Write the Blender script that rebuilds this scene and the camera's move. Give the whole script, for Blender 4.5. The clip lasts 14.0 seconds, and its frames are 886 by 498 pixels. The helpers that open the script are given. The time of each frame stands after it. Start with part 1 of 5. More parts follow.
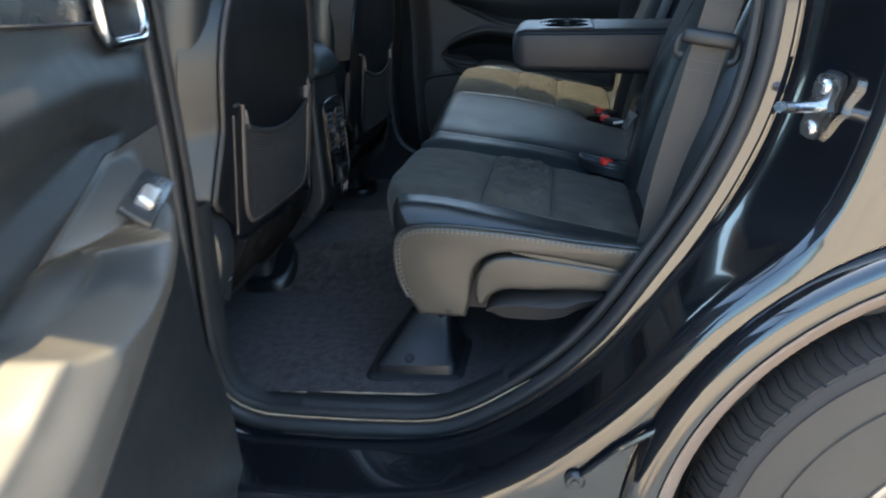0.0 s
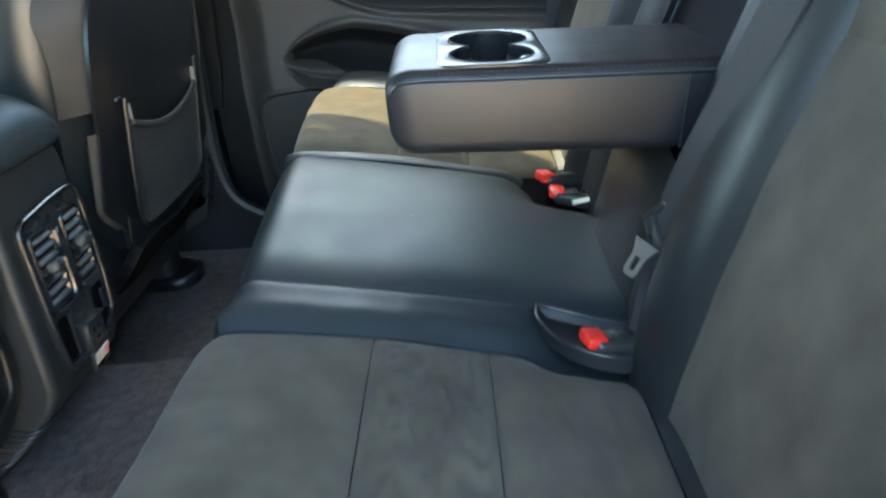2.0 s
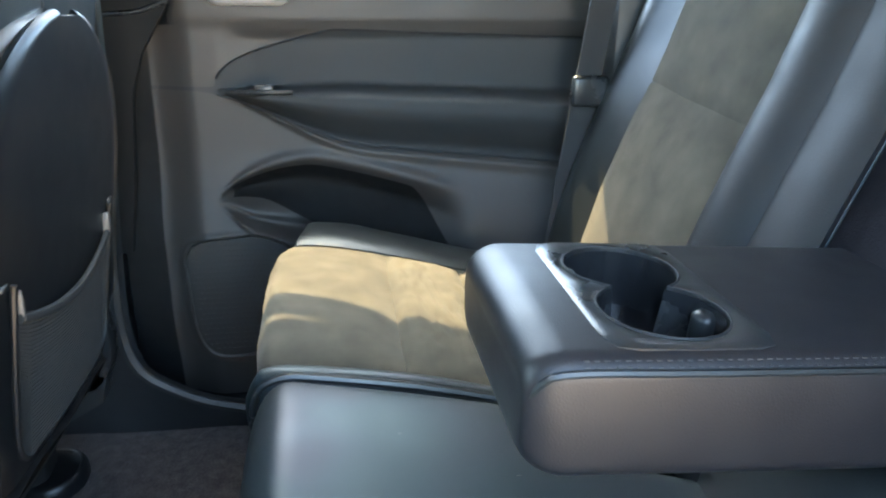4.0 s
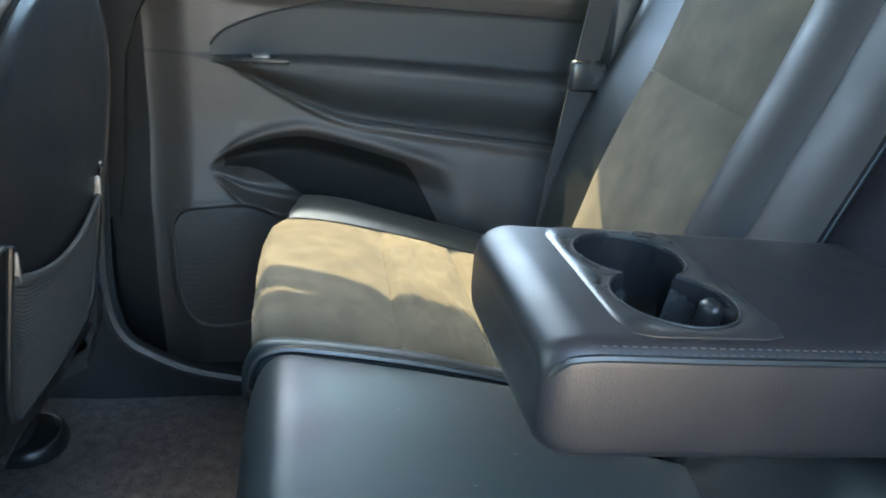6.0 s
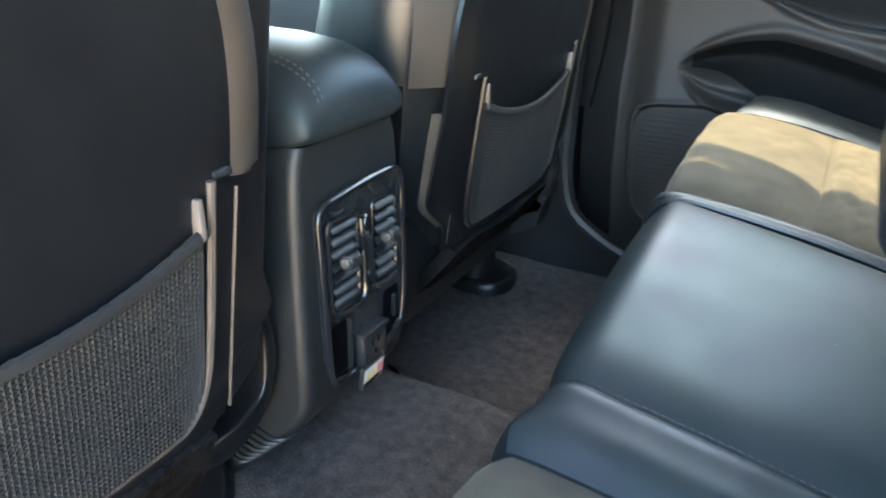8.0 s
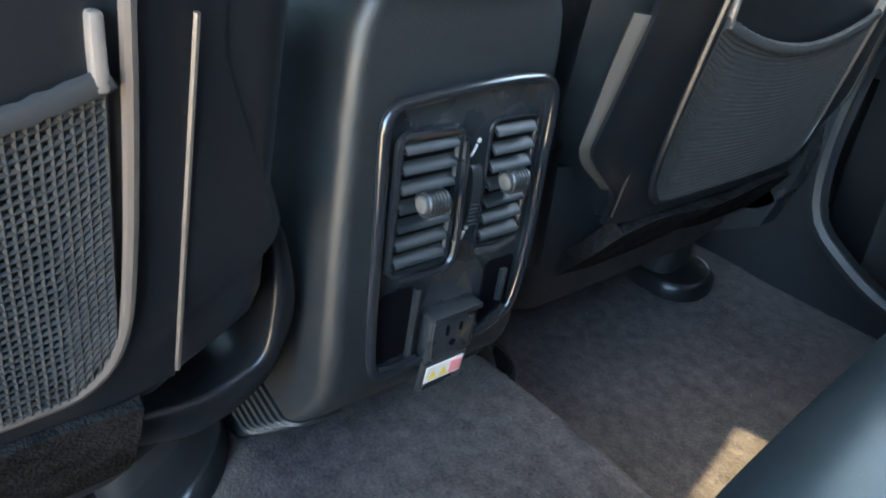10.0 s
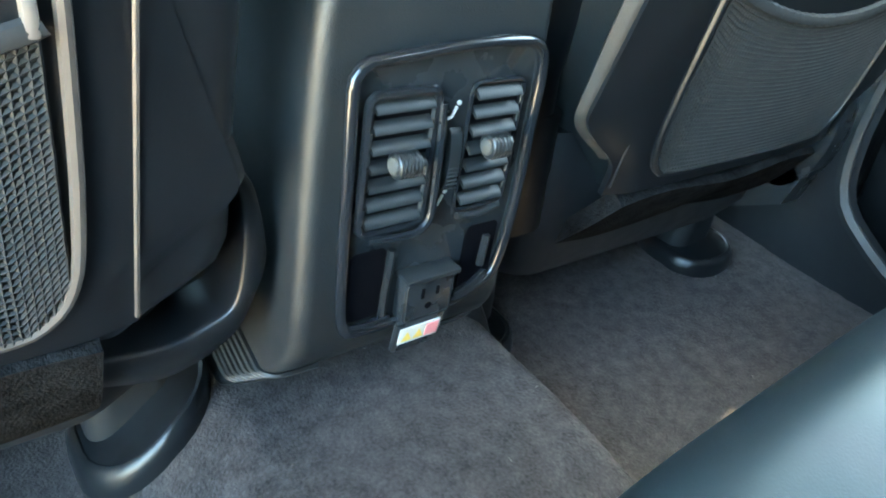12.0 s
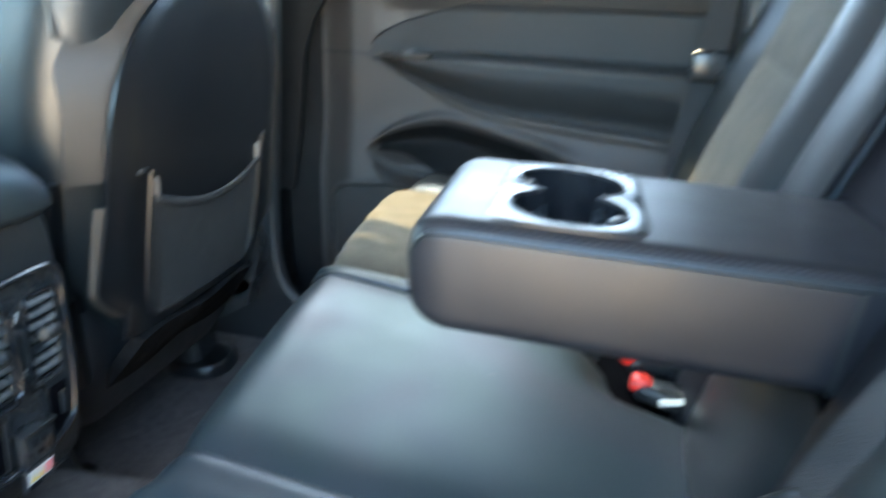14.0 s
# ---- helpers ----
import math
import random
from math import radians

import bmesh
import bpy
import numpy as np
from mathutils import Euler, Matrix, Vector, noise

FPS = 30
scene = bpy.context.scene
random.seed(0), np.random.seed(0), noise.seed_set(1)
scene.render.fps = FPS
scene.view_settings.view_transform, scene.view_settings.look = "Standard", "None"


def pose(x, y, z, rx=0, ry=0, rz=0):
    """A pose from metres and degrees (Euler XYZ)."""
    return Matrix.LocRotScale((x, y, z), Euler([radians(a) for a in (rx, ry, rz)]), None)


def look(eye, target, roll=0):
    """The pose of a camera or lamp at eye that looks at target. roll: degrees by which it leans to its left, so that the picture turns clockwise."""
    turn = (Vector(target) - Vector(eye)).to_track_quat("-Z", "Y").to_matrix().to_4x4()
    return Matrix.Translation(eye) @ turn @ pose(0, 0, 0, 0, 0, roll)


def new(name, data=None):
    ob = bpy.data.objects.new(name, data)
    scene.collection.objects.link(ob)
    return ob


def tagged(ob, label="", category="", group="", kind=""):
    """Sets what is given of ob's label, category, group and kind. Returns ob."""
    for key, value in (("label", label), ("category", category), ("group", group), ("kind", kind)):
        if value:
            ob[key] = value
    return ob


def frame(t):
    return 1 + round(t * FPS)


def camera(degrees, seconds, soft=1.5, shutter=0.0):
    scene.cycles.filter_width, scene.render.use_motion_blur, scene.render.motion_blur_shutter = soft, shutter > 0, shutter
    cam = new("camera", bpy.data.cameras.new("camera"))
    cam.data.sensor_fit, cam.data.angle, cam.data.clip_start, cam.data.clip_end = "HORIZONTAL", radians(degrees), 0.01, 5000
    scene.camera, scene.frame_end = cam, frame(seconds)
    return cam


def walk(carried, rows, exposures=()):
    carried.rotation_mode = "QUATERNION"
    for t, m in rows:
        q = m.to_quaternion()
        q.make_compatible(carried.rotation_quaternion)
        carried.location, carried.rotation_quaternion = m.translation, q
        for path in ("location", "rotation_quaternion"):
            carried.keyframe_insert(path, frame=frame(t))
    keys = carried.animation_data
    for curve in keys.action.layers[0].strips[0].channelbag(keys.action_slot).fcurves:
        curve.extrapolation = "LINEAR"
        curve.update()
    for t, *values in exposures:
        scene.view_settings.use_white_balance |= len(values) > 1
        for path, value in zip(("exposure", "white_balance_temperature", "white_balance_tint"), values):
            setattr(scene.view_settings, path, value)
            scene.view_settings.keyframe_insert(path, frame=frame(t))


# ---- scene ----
cam = camera(62.7, 14.0, 1.9, 0.4)
PATH = [
    (0, (0.557, -1.674, 1.142), (0.212, 0.178, 0.470), -4.5),
    (0.5, (0.584, -1.458, 1.156), (0.263, 0.378, 0.433), -7.5),
    (1, (0.620, -1.197, 1.181), (0.273, 0.607, 0.390), -10.2),
    (1.5, (0.581, -1.010, 1.173), (0.344, 0.789, 0.333), -9.0),
    (2, (0.518, -0.830, 1.184), (0.439, 0.992, 0.362), -6.2),
    (2.5, (0.508, -0.690, 1.190), (0.516, 1.163, 0.435), -3.6),
    (3, (0.497, -0.577, 1.206), (0.542, 1.316, 0.563), -1.4),
    (3.5, (0.410, -0.516, 1.227), (0.561, 1.387, 0.630), 1.1),
    (4, (0.339, -0.476, 1.242), (0.628, 1.405, 0.627), 0.3),
    (4.2, (0.323, -0.465, 1.254), (0.688, 1.402, 0.638), -0.2),
    (6.3, (0.307, -0.478, 1.243), (0.638, 1.367, 0.545), 4.6),
    (6.5, (0.327, -0.496, 1.244), (0.437, 1.362, 0.512), 4.5),
    (7, (0.392, -0.546, 1.212), (0.021, 1.252, 0.418), 4.0),
    (7.5, (0.436, -0.599, 1.191), (-0.249, 1.086, 0.361), 1.6),
    (8, (0.410, -0.569, 1.148), (-0.468, 1.044, 0.356), 0.4),
    (8.5, (0.364, -0.491, 1.108), (-0.627, 1.077, 0.360), 2.4),
    (9, (0.321, -0.418, 1.045), (-0.790, 1.038, 0.241), 4.5),
    (11.3, (0.334, -0.269, 1.048), (-0.980, 0.807, -0.007), 10.1),
    (11.5, (0.339, -0.272, 1.050), (-0.968, 0.807, -0.012), 10.1),
    (12, (0.343, -0.275, 1.053), (-0.933, 0.827, -0.022), 9.9),
    (12.5, (0.350, -0.302, 1.056), (-0.836, 0.892, -0.026), 8.2),
    (13, (0.372, -0.395, 1.073), (-0.591, 1.036, 0.061), 4.4),
    (13.5, (0.445, -0.501, 1.101), (-0.262, 1.164, 0.248), 2.3),
    (14, (0.563, -0.589, 1.182), (0.209, 1.288, 0.586), 1.6),
]
EXPOSURES = [(0.0, 3.2, 6000, -4), (1.0, 3.9, 6750, -5), (1.5, 4.45, 7250, -6), (2.0, 4.9, 7100, -5), (2.5, 5.2, 6950, -1), (3.0, 5.2, 6650, 0), (4.0, 5.4, 6850, -2), (6.3, 5.4, 6800, -4), (7.0, 5.45, 6700, -4), (7.5, 5.55, 7000, 0), (8.0, 5.45, 7050, -2), (8.5, 5.35, 6850, 0), (9.0, 5.3, 6600, 0), (11.5, 6.5, 6600, -13), (12.0, 6.4, 6600, -15), (12.5, 6.2, 6850, -13), (13.0, 6.0, 7200, -2), (13.5, 5.75, 7150, -3), (14.0, 5.5, 6550, -5)]
walk(cam, [(t, look(eye, target, roll)) for t, eye, target, roll in PATH], EXPOSURES)

# ---- world, sun ----
SUN_EL, SUN_AZ = 63.0, -13.0           # elevation; azimuth from +y towards +x
world = bpy.data.worlds.new("world")
scene.world = world
world.use_nodes = True
wn = world.node_tree.nodes
sky = wn.new("ShaderNodeTexSky")
sky.sky_type, sky.sun_disc = "NISHITA", False
sky.air_density, sky.dust_density, sky.ozone_density = 0.8, 3.0, 1.0
sky.sun_elevation, sky.sun_rotation = radians(SUN_EL), radians(SUN_AZ)
wn["Background"].inputs["Strength"].default_value = 0.15
world.node_tree.links.new(sky.outputs[0], wn["Background"].inputs["Color"])
sun_dir = Vector((math.sin(radians(SUN_AZ)) * math.cos(radians(SUN_EL)), math.cos(radians(SUN_AZ)) * math.cos(radians(SUN_EL)), math.sin(radians(SUN_EL))))
sun = new("sun", bpy.data.lights.new("sun", "SUN"))
sun.data.energy, sun.data.angle, sun.data.color = 1.38, radians(0.6), (1.0, 0.68, 0.38)
sun.matrix_world = look(sun_dir * 20, (0, 0, 0))


# ---- materials ----
def material(name, color, rough=0.5, metal=0.0, vary=0.15, scale=30.0, bump=0.0, bump_scale=300.0, spec=0.5, coat=0.0, sheen=0.0, kind="noise", rand=0.0):
    m = bpy.data.materials.new(name)
    m.use_nodes = True
    n, l = m.node_tree.nodes, m.node_tree.links
    b = n["Principled BSDF"]
    tc = n.new("ShaderNodeTexCoord")
    big, small = n.new("ShaderNodeTexNoise"), n.new("ShaderNodeTexNoise")
    big.inputs["Scale"].default_value, small.inputs["Scale"].default_value = scale * 0.2, scale
    big.inputs["Detail"].default_value, small.inputs["Detail"].default_value = 3, 6
    mixf = n.new("ShaderNodeMath")
    mixf.operation = "ADD"
    for t in (big, small):
        l.new(tc.outputs["Object"], t.inputs["Vector"])
    l.new(big.outputs["Fac"], mixf.inputs[0])
    l.new(small.outputs["Fac"], mixf.inputs[1])
    ramp = n.new("ShaderNodeMapRange")
    ramp.inputs["From Min"].default_value, ramp.inputs["From Max"].default_value = 0.65, 1.35
    ramp.inputs["To Min"].default_value, ramp.inputs["To Max"].default_value = 1 - vary, 1 + vary
    l.new(mixf.outputs[0], ramp.inputs["Value"])
    col = n.new("ShaderNodeVectorMath")
    col.operation = "SCALE"
    col.inputs[0].default_value = color
    fac = ramp.outputs[0]
    if rand:
        info = n.new("ShaderNodeObjectInfo")
        r = n.new("ShaderNodeMapRange")
        r.inputs["To Min"].default_value, r.inputs["To Max"].default_value = 1 - rand, 1 + rand
        l.new(info.outputs["Random"], r.inputs["Value"])
        mul = n.new("ShaderNodeMath")
        mul.operation = "MULTIPLY"
        l.new(fac, mul.inputs[0])
        l.new(r.outputs[0], mul.inputs[1])
        fac = mul.outputs[0]
    l.new(fac, col.inputs["Scale"])
    l.new(col.outputs[0], b.inputs["Base Color"])
    b.inputs["Metallic"].default_value = metal
    b.inputs["Specular IOR Level"].default_value = spec
    b.inputs["Coat Weight"].default_value = coat
    b.inputs["Coat Roughness"].default_value = 0.04
    b.inputs["Sheen Weight"].default_value = sheen
    rr = n.new("ShaderNodeMapRange")
    rr.inputs["From Min"].default_value, rr.inputs["From Max"].default_value = 0.65, 1.35
    rr.inputs["To Min"].default_value, rr.inputs["To Max"].default_value = max(0.02, rough * 0.85), min(1, rough * 1.15)
    l.new(mixf.outputs[0], rr.inputs["Value"])
    l.new(rr.outputs[0], b.inputs["Roughness"])
    if bump:
        if kind == "voronoi":
            t = n.new("ShaderNodeTexVoronoi")
            t.feature = "DISTANCE_TO_EDGE"
            out = t.outputs["Distance"]
        else:
            t = n.new("ShaderNodeTexNoise")
            t.inputs["Detail"].default_value = 5
            out = t.outputs["Fac"]
        t.inputs["Scale"].default_value = bump_scale
        l.new(tc.outputs["Object"], t.inputs["Vector"])
        bp = n.new("ShaderNodeBump")
        bp.inputs["Strength"].default_value, bp.inputs["Distance"].default_value = bump, 0.002
        l.new(out, bp.inputs["Height"])
        l.new(bp.outputs[0], b.inputs["Normal"])
    return m


LEATHER = material("black_leather", (0.013, 0.0160, 0.0175), 0.36, spec=0.55, vary=0.15, scale=25, bump=0.10, bump_scale=420, kind="voronoi")
SMOOTH_LEATHER = material("smooth_leather", (0.017, 0.023, 0.0255), 0.48, spec=0.43, vary=0.06, scale=18, bump=0.03, bump_scale=500, kind="voronoi")
# the pad's sheen varies faintly between teal and lavender
sl = SMOOTH_LEATHER.node_tree
tint_noise, tint_ramp, tint_coord = sl.nodes.new("ShaderNodeTexNoise"), sl.nodes.new("ShaderNodeValToRGB"), sl.nodes.new("ShaderNodeTexCoord")
tint_noise.inputs["Scale"].default_value = 9.0
tint_noise.inputs["Detail"].default_value = 1.0
tint_ramp.color_ramp.elements[0].position, tint_ramp.color_ramp.elements[0].color = 0.36, (0.66, 0.90, 0.93, 1)
tint_ramp.color_ramp.elements[1].position, tint_ramp.color_ramp.elements[1].color = 0.64, (0.86, 0.84, 1.0, 1)
tint_mid = tint_ramp.color_ramp.elements.new(0.5)
tint_mid.color = (0.72, 0.88, 1.0, 1)
sl.links.new(tint_coord.outputs["Object"], tint_noise.inputs["Vector"])
sl.links.new(tint_noise.outputs["Fac"], tint_ramp.inputs["Fac"])
sl.links.new(tint_ramp.outputs["Color"], sl.nodes["Principled BSDF"].inputs["Specular Tint"])
ARM_LEATHER = material("armrest_leather", (0.0125, 0.0130, 0.0158), 0.42, spec=0.42, vary=0.15, scale=25, bump=0.10, bump_scale=420, kind="voronoi")
BOLSTER = material("bolster_leather", (0.0125, 0.0130, 0.0158), 0.55, spec=0.36, vary=0.15, scale=25, bump=0.10, bump_scale=420, kind="voronoi")
SUEDE = material("charcoal_suede", (0.064, 0.057, 0.044), 0.95, vary=0.45, scale=22, bump=0.3, bump_scale=700, spec=0.12, sheen=0.08)
CARPET = material("dark_carpet", (0.052, 0.044, 0.043), 1.0, vary=0.6, scale=300, bump=1.0, bump_scale=380, spec=0.05, sheen=0.10)
PLASTIC = material("grained_plastic", (0.012, 0.0142, 0.0155), 0.48, vary=0.12, scale=40, bump=0.2, bump_scale=900)
SATIN = material("satin_plastic", (0.020, 0.022, 0.024), 0.28, vary=0.1, scale=40, bump=0.05, bump_scale=900)
TRIM = material("door_trim", (0.036, 0.033, 0.031), 0.55, vary=0.1, scale=30, bump=0.15, bump_scale=800)
DARK = material("dark_plastic", (0.010, 0.011, 0.013), 0.6, vary=0.1, scale=40)
RUBBER = material("rubber_seal", (0.018, 0.019, 0.020), 0.50, vary=0.2, scale=60, bump=0.1, bump_scale=400)
PAINT = material("black_paint", (0.006, 0.007, 0.009), 0.12, vary=0.1, scale=8, coat=1.0)
CHROME = material("chrome", (0.75, 0.75, 0.76), 0.12, metal=1.0, vary=0.08, scale=60)
STEEL = material("zinc_steel", (0.62, 0.63, 0.64), 0.28, metal=1.0, vary=0.15, scale=90, bump=0.1, bump_scale=300)
SILVER = material("satin_silver", (0.55, 0.54, 0.52), 0.35, metal=0.8, vary=0.08, scale=60)
GLOSS = material("piano_black", (0.012, 0.013, 0.015), 0.16, vary=0.1, scale=40, spec=0.6)
SLAT = material("slat_plastic", (0.012, 0.014, 0.0155), 0.46, spec=0.35, vary=0.1, scale=60, bump=0.05, bump_scale=900)
KNURL = material("dark_chrome", (0.045, 0.047, 0.049), 0.36, metal=0.6, vary=0.1, scale=60)
RED = material("red_plastic", (0.75, 0.03, 0.02), 0.4, vary=0.1, scale=60)
# one webbing in two colours: warm lit by the open door, darker inside
WEBBING = material("lit_webbing", (0.057, 0.050, 0.041), 0.75, vary=0.2, scale=150, bump=0.5, bump_scale=700)
DARK_WEB = material("shaded_webbing", (0.027, 0.028, 0.030), 0.7, vary=0.2, scale=150, bump=0.5, bump_scale=700)
THREAD = material("grey_thread", (0.11, 0.11, 0.108), 0.8, vary=0.2, scale=300)
ARM_THREAD = material("dark_thread", (0.045, 0.045, 0.046), 0.8, vary=0.2, scale=300)
SEAM_THREAD = material("pale_thread", (0.17, 0.17, 0.165), 0.8, vary=0.2, scale=300)
BACK = material("seat_back_plastic", (0.007, 0.008, 0.0095), 0.34, vary=0.15, scale=30, bump=0.08, bump_scale=900)
VINYL = material("soft_vinyl", (0.030, 0.032, 0.034), 0.66, spec=0.35, vary=0.12, scale=25, bump=0.12, bump_scale=600, kind="voronoi")
PAD = material("door_pad", (0.055, 0.054, 0.050), 0.5, vary=0.1, scale=25, bump=0.06, bump_scale=600, kind="voronoi")
# black leather; light off the sunlit paving is put into this warm colour
FLAP = material("ground_lit_leather", (0.047, 0.042, 0.033), 0.36, vary=0.15, scale=25, bump=0.1, bump_scale=420, kind="voronoi")
BAND = material("grey_edge_band", (0.044, 0.038, 0.032), 0.42, vary=0.12, scale=30, bump=0.08, bump_scale=700)
# tan that carries the light on the near seat's pocket frame and seams
FRAME = material("lit_frame_plastic", (0.080, 0.066, 0.056), 0.42, vary=0.1, scale=40)
VOID = material("vent_dark", (0.003, 0.003, 0.004), 1.0, vary=0.1, spec=0.02)
FELT = material("dark_felt", (0.013, 0.013, 0.0135), 1.0, vary=0.7, scale=160, bump=1.0, bump_scale=420, spec=0.0)
LINING = material("recess_cloth", (0.013, 0.012, 0.015), 0.95, vary=0.25, scale=120, bump=0.3, bump_scale=500, spec=0.1)
HOOK = material("pale_plastic", (0.13, 0.112, 0.098), 0.4, vary=0.1, scale=60)
LATCH = material("latch_steel", (0.115, 0.11, 0.10), 0.45, metal=0.4, vary=0.12, scale=90, bump=0.05, bump_scale=300)
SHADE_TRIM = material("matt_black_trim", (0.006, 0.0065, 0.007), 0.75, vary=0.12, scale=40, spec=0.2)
NET = material("pocket_net", (0.0085, 0.0095, 0.0105), 0.8, vary=0.25, scale=200)
TYRE = material("tyre_rubber", (0.020, 0.020, 0.021), 0.75, vary=0.35, scale=40, bump=0.3, bump_scale=300)
# tan raised to stand for the sunlit ground that the lip catches
FLARE = material("flare_plastic", (0.15, 0.115, 0.092), 0.42, vary=0.12, scale=30, bump=0.1, bump_scale=500)
DUSTY = material("dusty_rubber", (0.052, 0.046, 0.038), 0.8, vary=0.2, scale=40, bump=0.15, bump_scale=200)
RIM = material("wheel_alloy", (0.30, 0.27, 0.24), 0.4, metal=0.7, vary=0.15, scale=30)
CONCRETE = material("sandy_concrete", (0.70, 0.575, 0.42), 0.9, vary=0.25, scale=14, bump=0.4, bump_scale=60)
WHITE_TAG = material("white_tag", (0.72, 0.70, 0.62), 0.7, vary=0.1, scale=80)
YELLOW = material("yellow_print", (0.75, 0.55, 0.10), 0.6, vary=0.05)
PINK = material("red_print", (0.70, 0.25, 0.25), 0.6, vary=0.05)
WHITE = material("white_print", (0.62, 0.61, 0.57), 0.6, vary=0.05)
LINER = material("headliner", (0.09, 0.09, 0.09), 0.95, vary=0.08, scale=60, bump=0.2, bump_scale=600)


def glass(name, tint):
    """Thin car glass: tinted see-through with a weak mirror."""
    m = bpy.data.materials.new(name)
    m.use_nodes = True
    n, l = m.node_tree.nodes, m.node_tree.links
    n.remove(n["Principled BSDF"])
    clear, gloss, mix = n.new("ShaderNodeBsdfTransparent"), n.new("ShaderNodeBsdfGlossy"), n.new("ShaderNodeMixShader")
    clear.inputs["Color"].default_value = (*tint, 1)
    gloss.inputs["Roughness"].default_value = 0.02
    mix.inputs["Fac"].default_value = 0.06
    l.new(clear.outputs[0], mix.inputs[1])
    l.new(gloss.outputs[0], mix.inputs[2])
    l.new(mix.outputs[0], n["Material Output"].inputs["Surface"])
    return m


GLASS = glass("window_glass", (0.86, 0.90, 0.88))
TINTED = glass("tinted_glass", (0.70, 0.75, 0.79))


# ---- mesh helpers ----
def finish(bm, smooth=True, angle=38):
    me = bpy.data.meshes.new("mesh")
    bmesh.ops.recalc_face_normals(bm, faces=bm.faces[:])
    bm.to_mesh(me)
    bm.free()
    if smooth:
        me.polygons.foreach_set("use_smooth", [True] * len(me.polygons))
        me.set_sharp_from_angle(angle=radians(angle))
    return me


def part(name, bm, mat, parent=None, label="", smooth=True, angle=38):
    ob = new(name, bm if isinstance(bm, bpy.types.Mesh) else finish(bm, smooth, angle))
    if not ob.data.materials:
        ob.data.materials.append(mat)
    if parent is not None:
        ob.parent = parent
    return tagged(ob, label)


def thing(name, label, category, at=(0, 0, 0), group="", kind=""):
    ob = new(name)
    ob.empty_display_size = 0.05
    ob.location = at
    return tagged(ob, label, category, group, kind)


def spline(pts, n):
    """n+1 points along a Catmull-Rom curve through pts, evenly by control interval length."""
    p = [Vector(q) for q in pts]
    p = [p[0] * 2 - p[1]] + p + [p[-1] * 2 - p[-2]]
    fine = []
    for i in range(1, len(p) - 2):
        a, b, c, d = p[i - 1:i + 3]
        for k in range(24):
            t = k / 24
            fine.append(0.5 * ((2 * b) + (c - a) * t + (2 * a - 5 * b + 4 * c - d) * t * t + (3 * b - a - 3 * c + d) * t ** 3))
    fine.append(p[-2])
    run = [0.0]
    for a, b in zip(fine, fine[1:]):
        run.append(run[-1] + (b - a).length)
    out, j = [], 0
    for i in range(n + 1):
        s = run[-1] * i / n
        while j < len(run) - 2 and run[j + 1] < s:
            j += 1
        f = (s - run[j]) / max(1e-9, run[j + 1] - run[j])
        out.append(fine[j].lerp(fine[j + 1], min(1, f)))
    return out


def smooth01(a, b, x):
    t = max(0.0, min(1.0, (x - a) / (b - a)))
    return t * t * (3 - 2 * t)


def grid(fn, nu, nv, thick=0.0, closed_u=False, bm=None):
    """A surface fn(u, v) for u, v in 0..1; thick: closed by a copy pushed along -normal."""
    bm = bm or bmesh.new()
    rows = [[bm.verts.new(fn(i / nu, j / nv)) for j in range(nv + 1)] for i in range(nu if closed_u else nu + 1)]
    m = len(rows)
    faces = []
    for i in range(nu):
        for j in range(nv):
            faces.append(bm.faces.new((rows[i][j], rows[(i + 1) % m][j], rows[(i + 1) % m][j + 1], rows[i][j + 1])))
    if thick:
        bmesh.ops.recalc_face_normals(bm, faces=faces)
        bmesh.ops.solidify(bm, geom=faces, thickness=thick)
    return bm


def loft(rings, caps=True, bm=None):
    """A skin over closed rings of equal length."""
    bm = bm or bmesh.new()
    vs = [[bm.verts.new(p) for p in r] for r in rings]
    n = len(vs[0])
    for a, b in zip(vs, vs[1:]):
        for i in range(n):
            bm.faces.new((a[i], a[(i + 1) % n], b[(i + 1) % n], b[i]))
    if caps:
        bm.faces.new(vs[0])
        bm.faces.new(vs[-1][::-1])
    return bm


def tube(pts, r, sides=8, closed=False, flat=1.0, caps=True, bm=None, up=(0, 0, 1)):
    """A round (or flattened) bar along pts."""
    pts = [Vector(p) for p in pts]
    rings = []
    n = len(pts)
    for i, p in enumerate(pts):
        a = pts[(i - 1) % n] if closed or i else p
        b = pts[(i + 1) % n] if closed or i < n - 1 else p
        t = (b - a).normalized()
        u = Vector(up)
        s = t.cross(u)
        s = s.normalized() if s.length > 1e-4 else t.orthogonal().normalized()
        w = s.cross(t)
        rings.append([p + s * (math.cos(k * 2 * math.pi / sides) * r) + w * (math.sin(k * 2 * math.pi / sides) * r * flat) for k in range(sides)])
    if closed:
        rings.append(rings[0])
        bm = loft(rings, False, bm)
        bmesh.ops.remove_doubles(bm, verts=bm.verts[:], dist=1e-6)
        return bm
    return loft(rings, caps, bm)


def ribbon(pts, width, thick, across, bm=None):
    """A flat strap along pts; across: the direction of its width."""
    pts = [Vector(p) for p in pts]
    rings = []
    for i, p in enumerate(pts):
        t = (pts[min(i + 1, len(pts) - 1)] - pts[max(i - 1, 0)]).normalized()
        s = Vector(across)
        s = (s - t * s.dot(t)).normalized()
        w = s.cross(t)
        rings.append([p + s * (width / 2 * a) + w * (thick / 2 * b) for a, b in ((-1, -1), (0, -1.15), (1, -1), (1, 1), (0, 1.15), (-1, 1))])
    return loft(rings, True, bm)


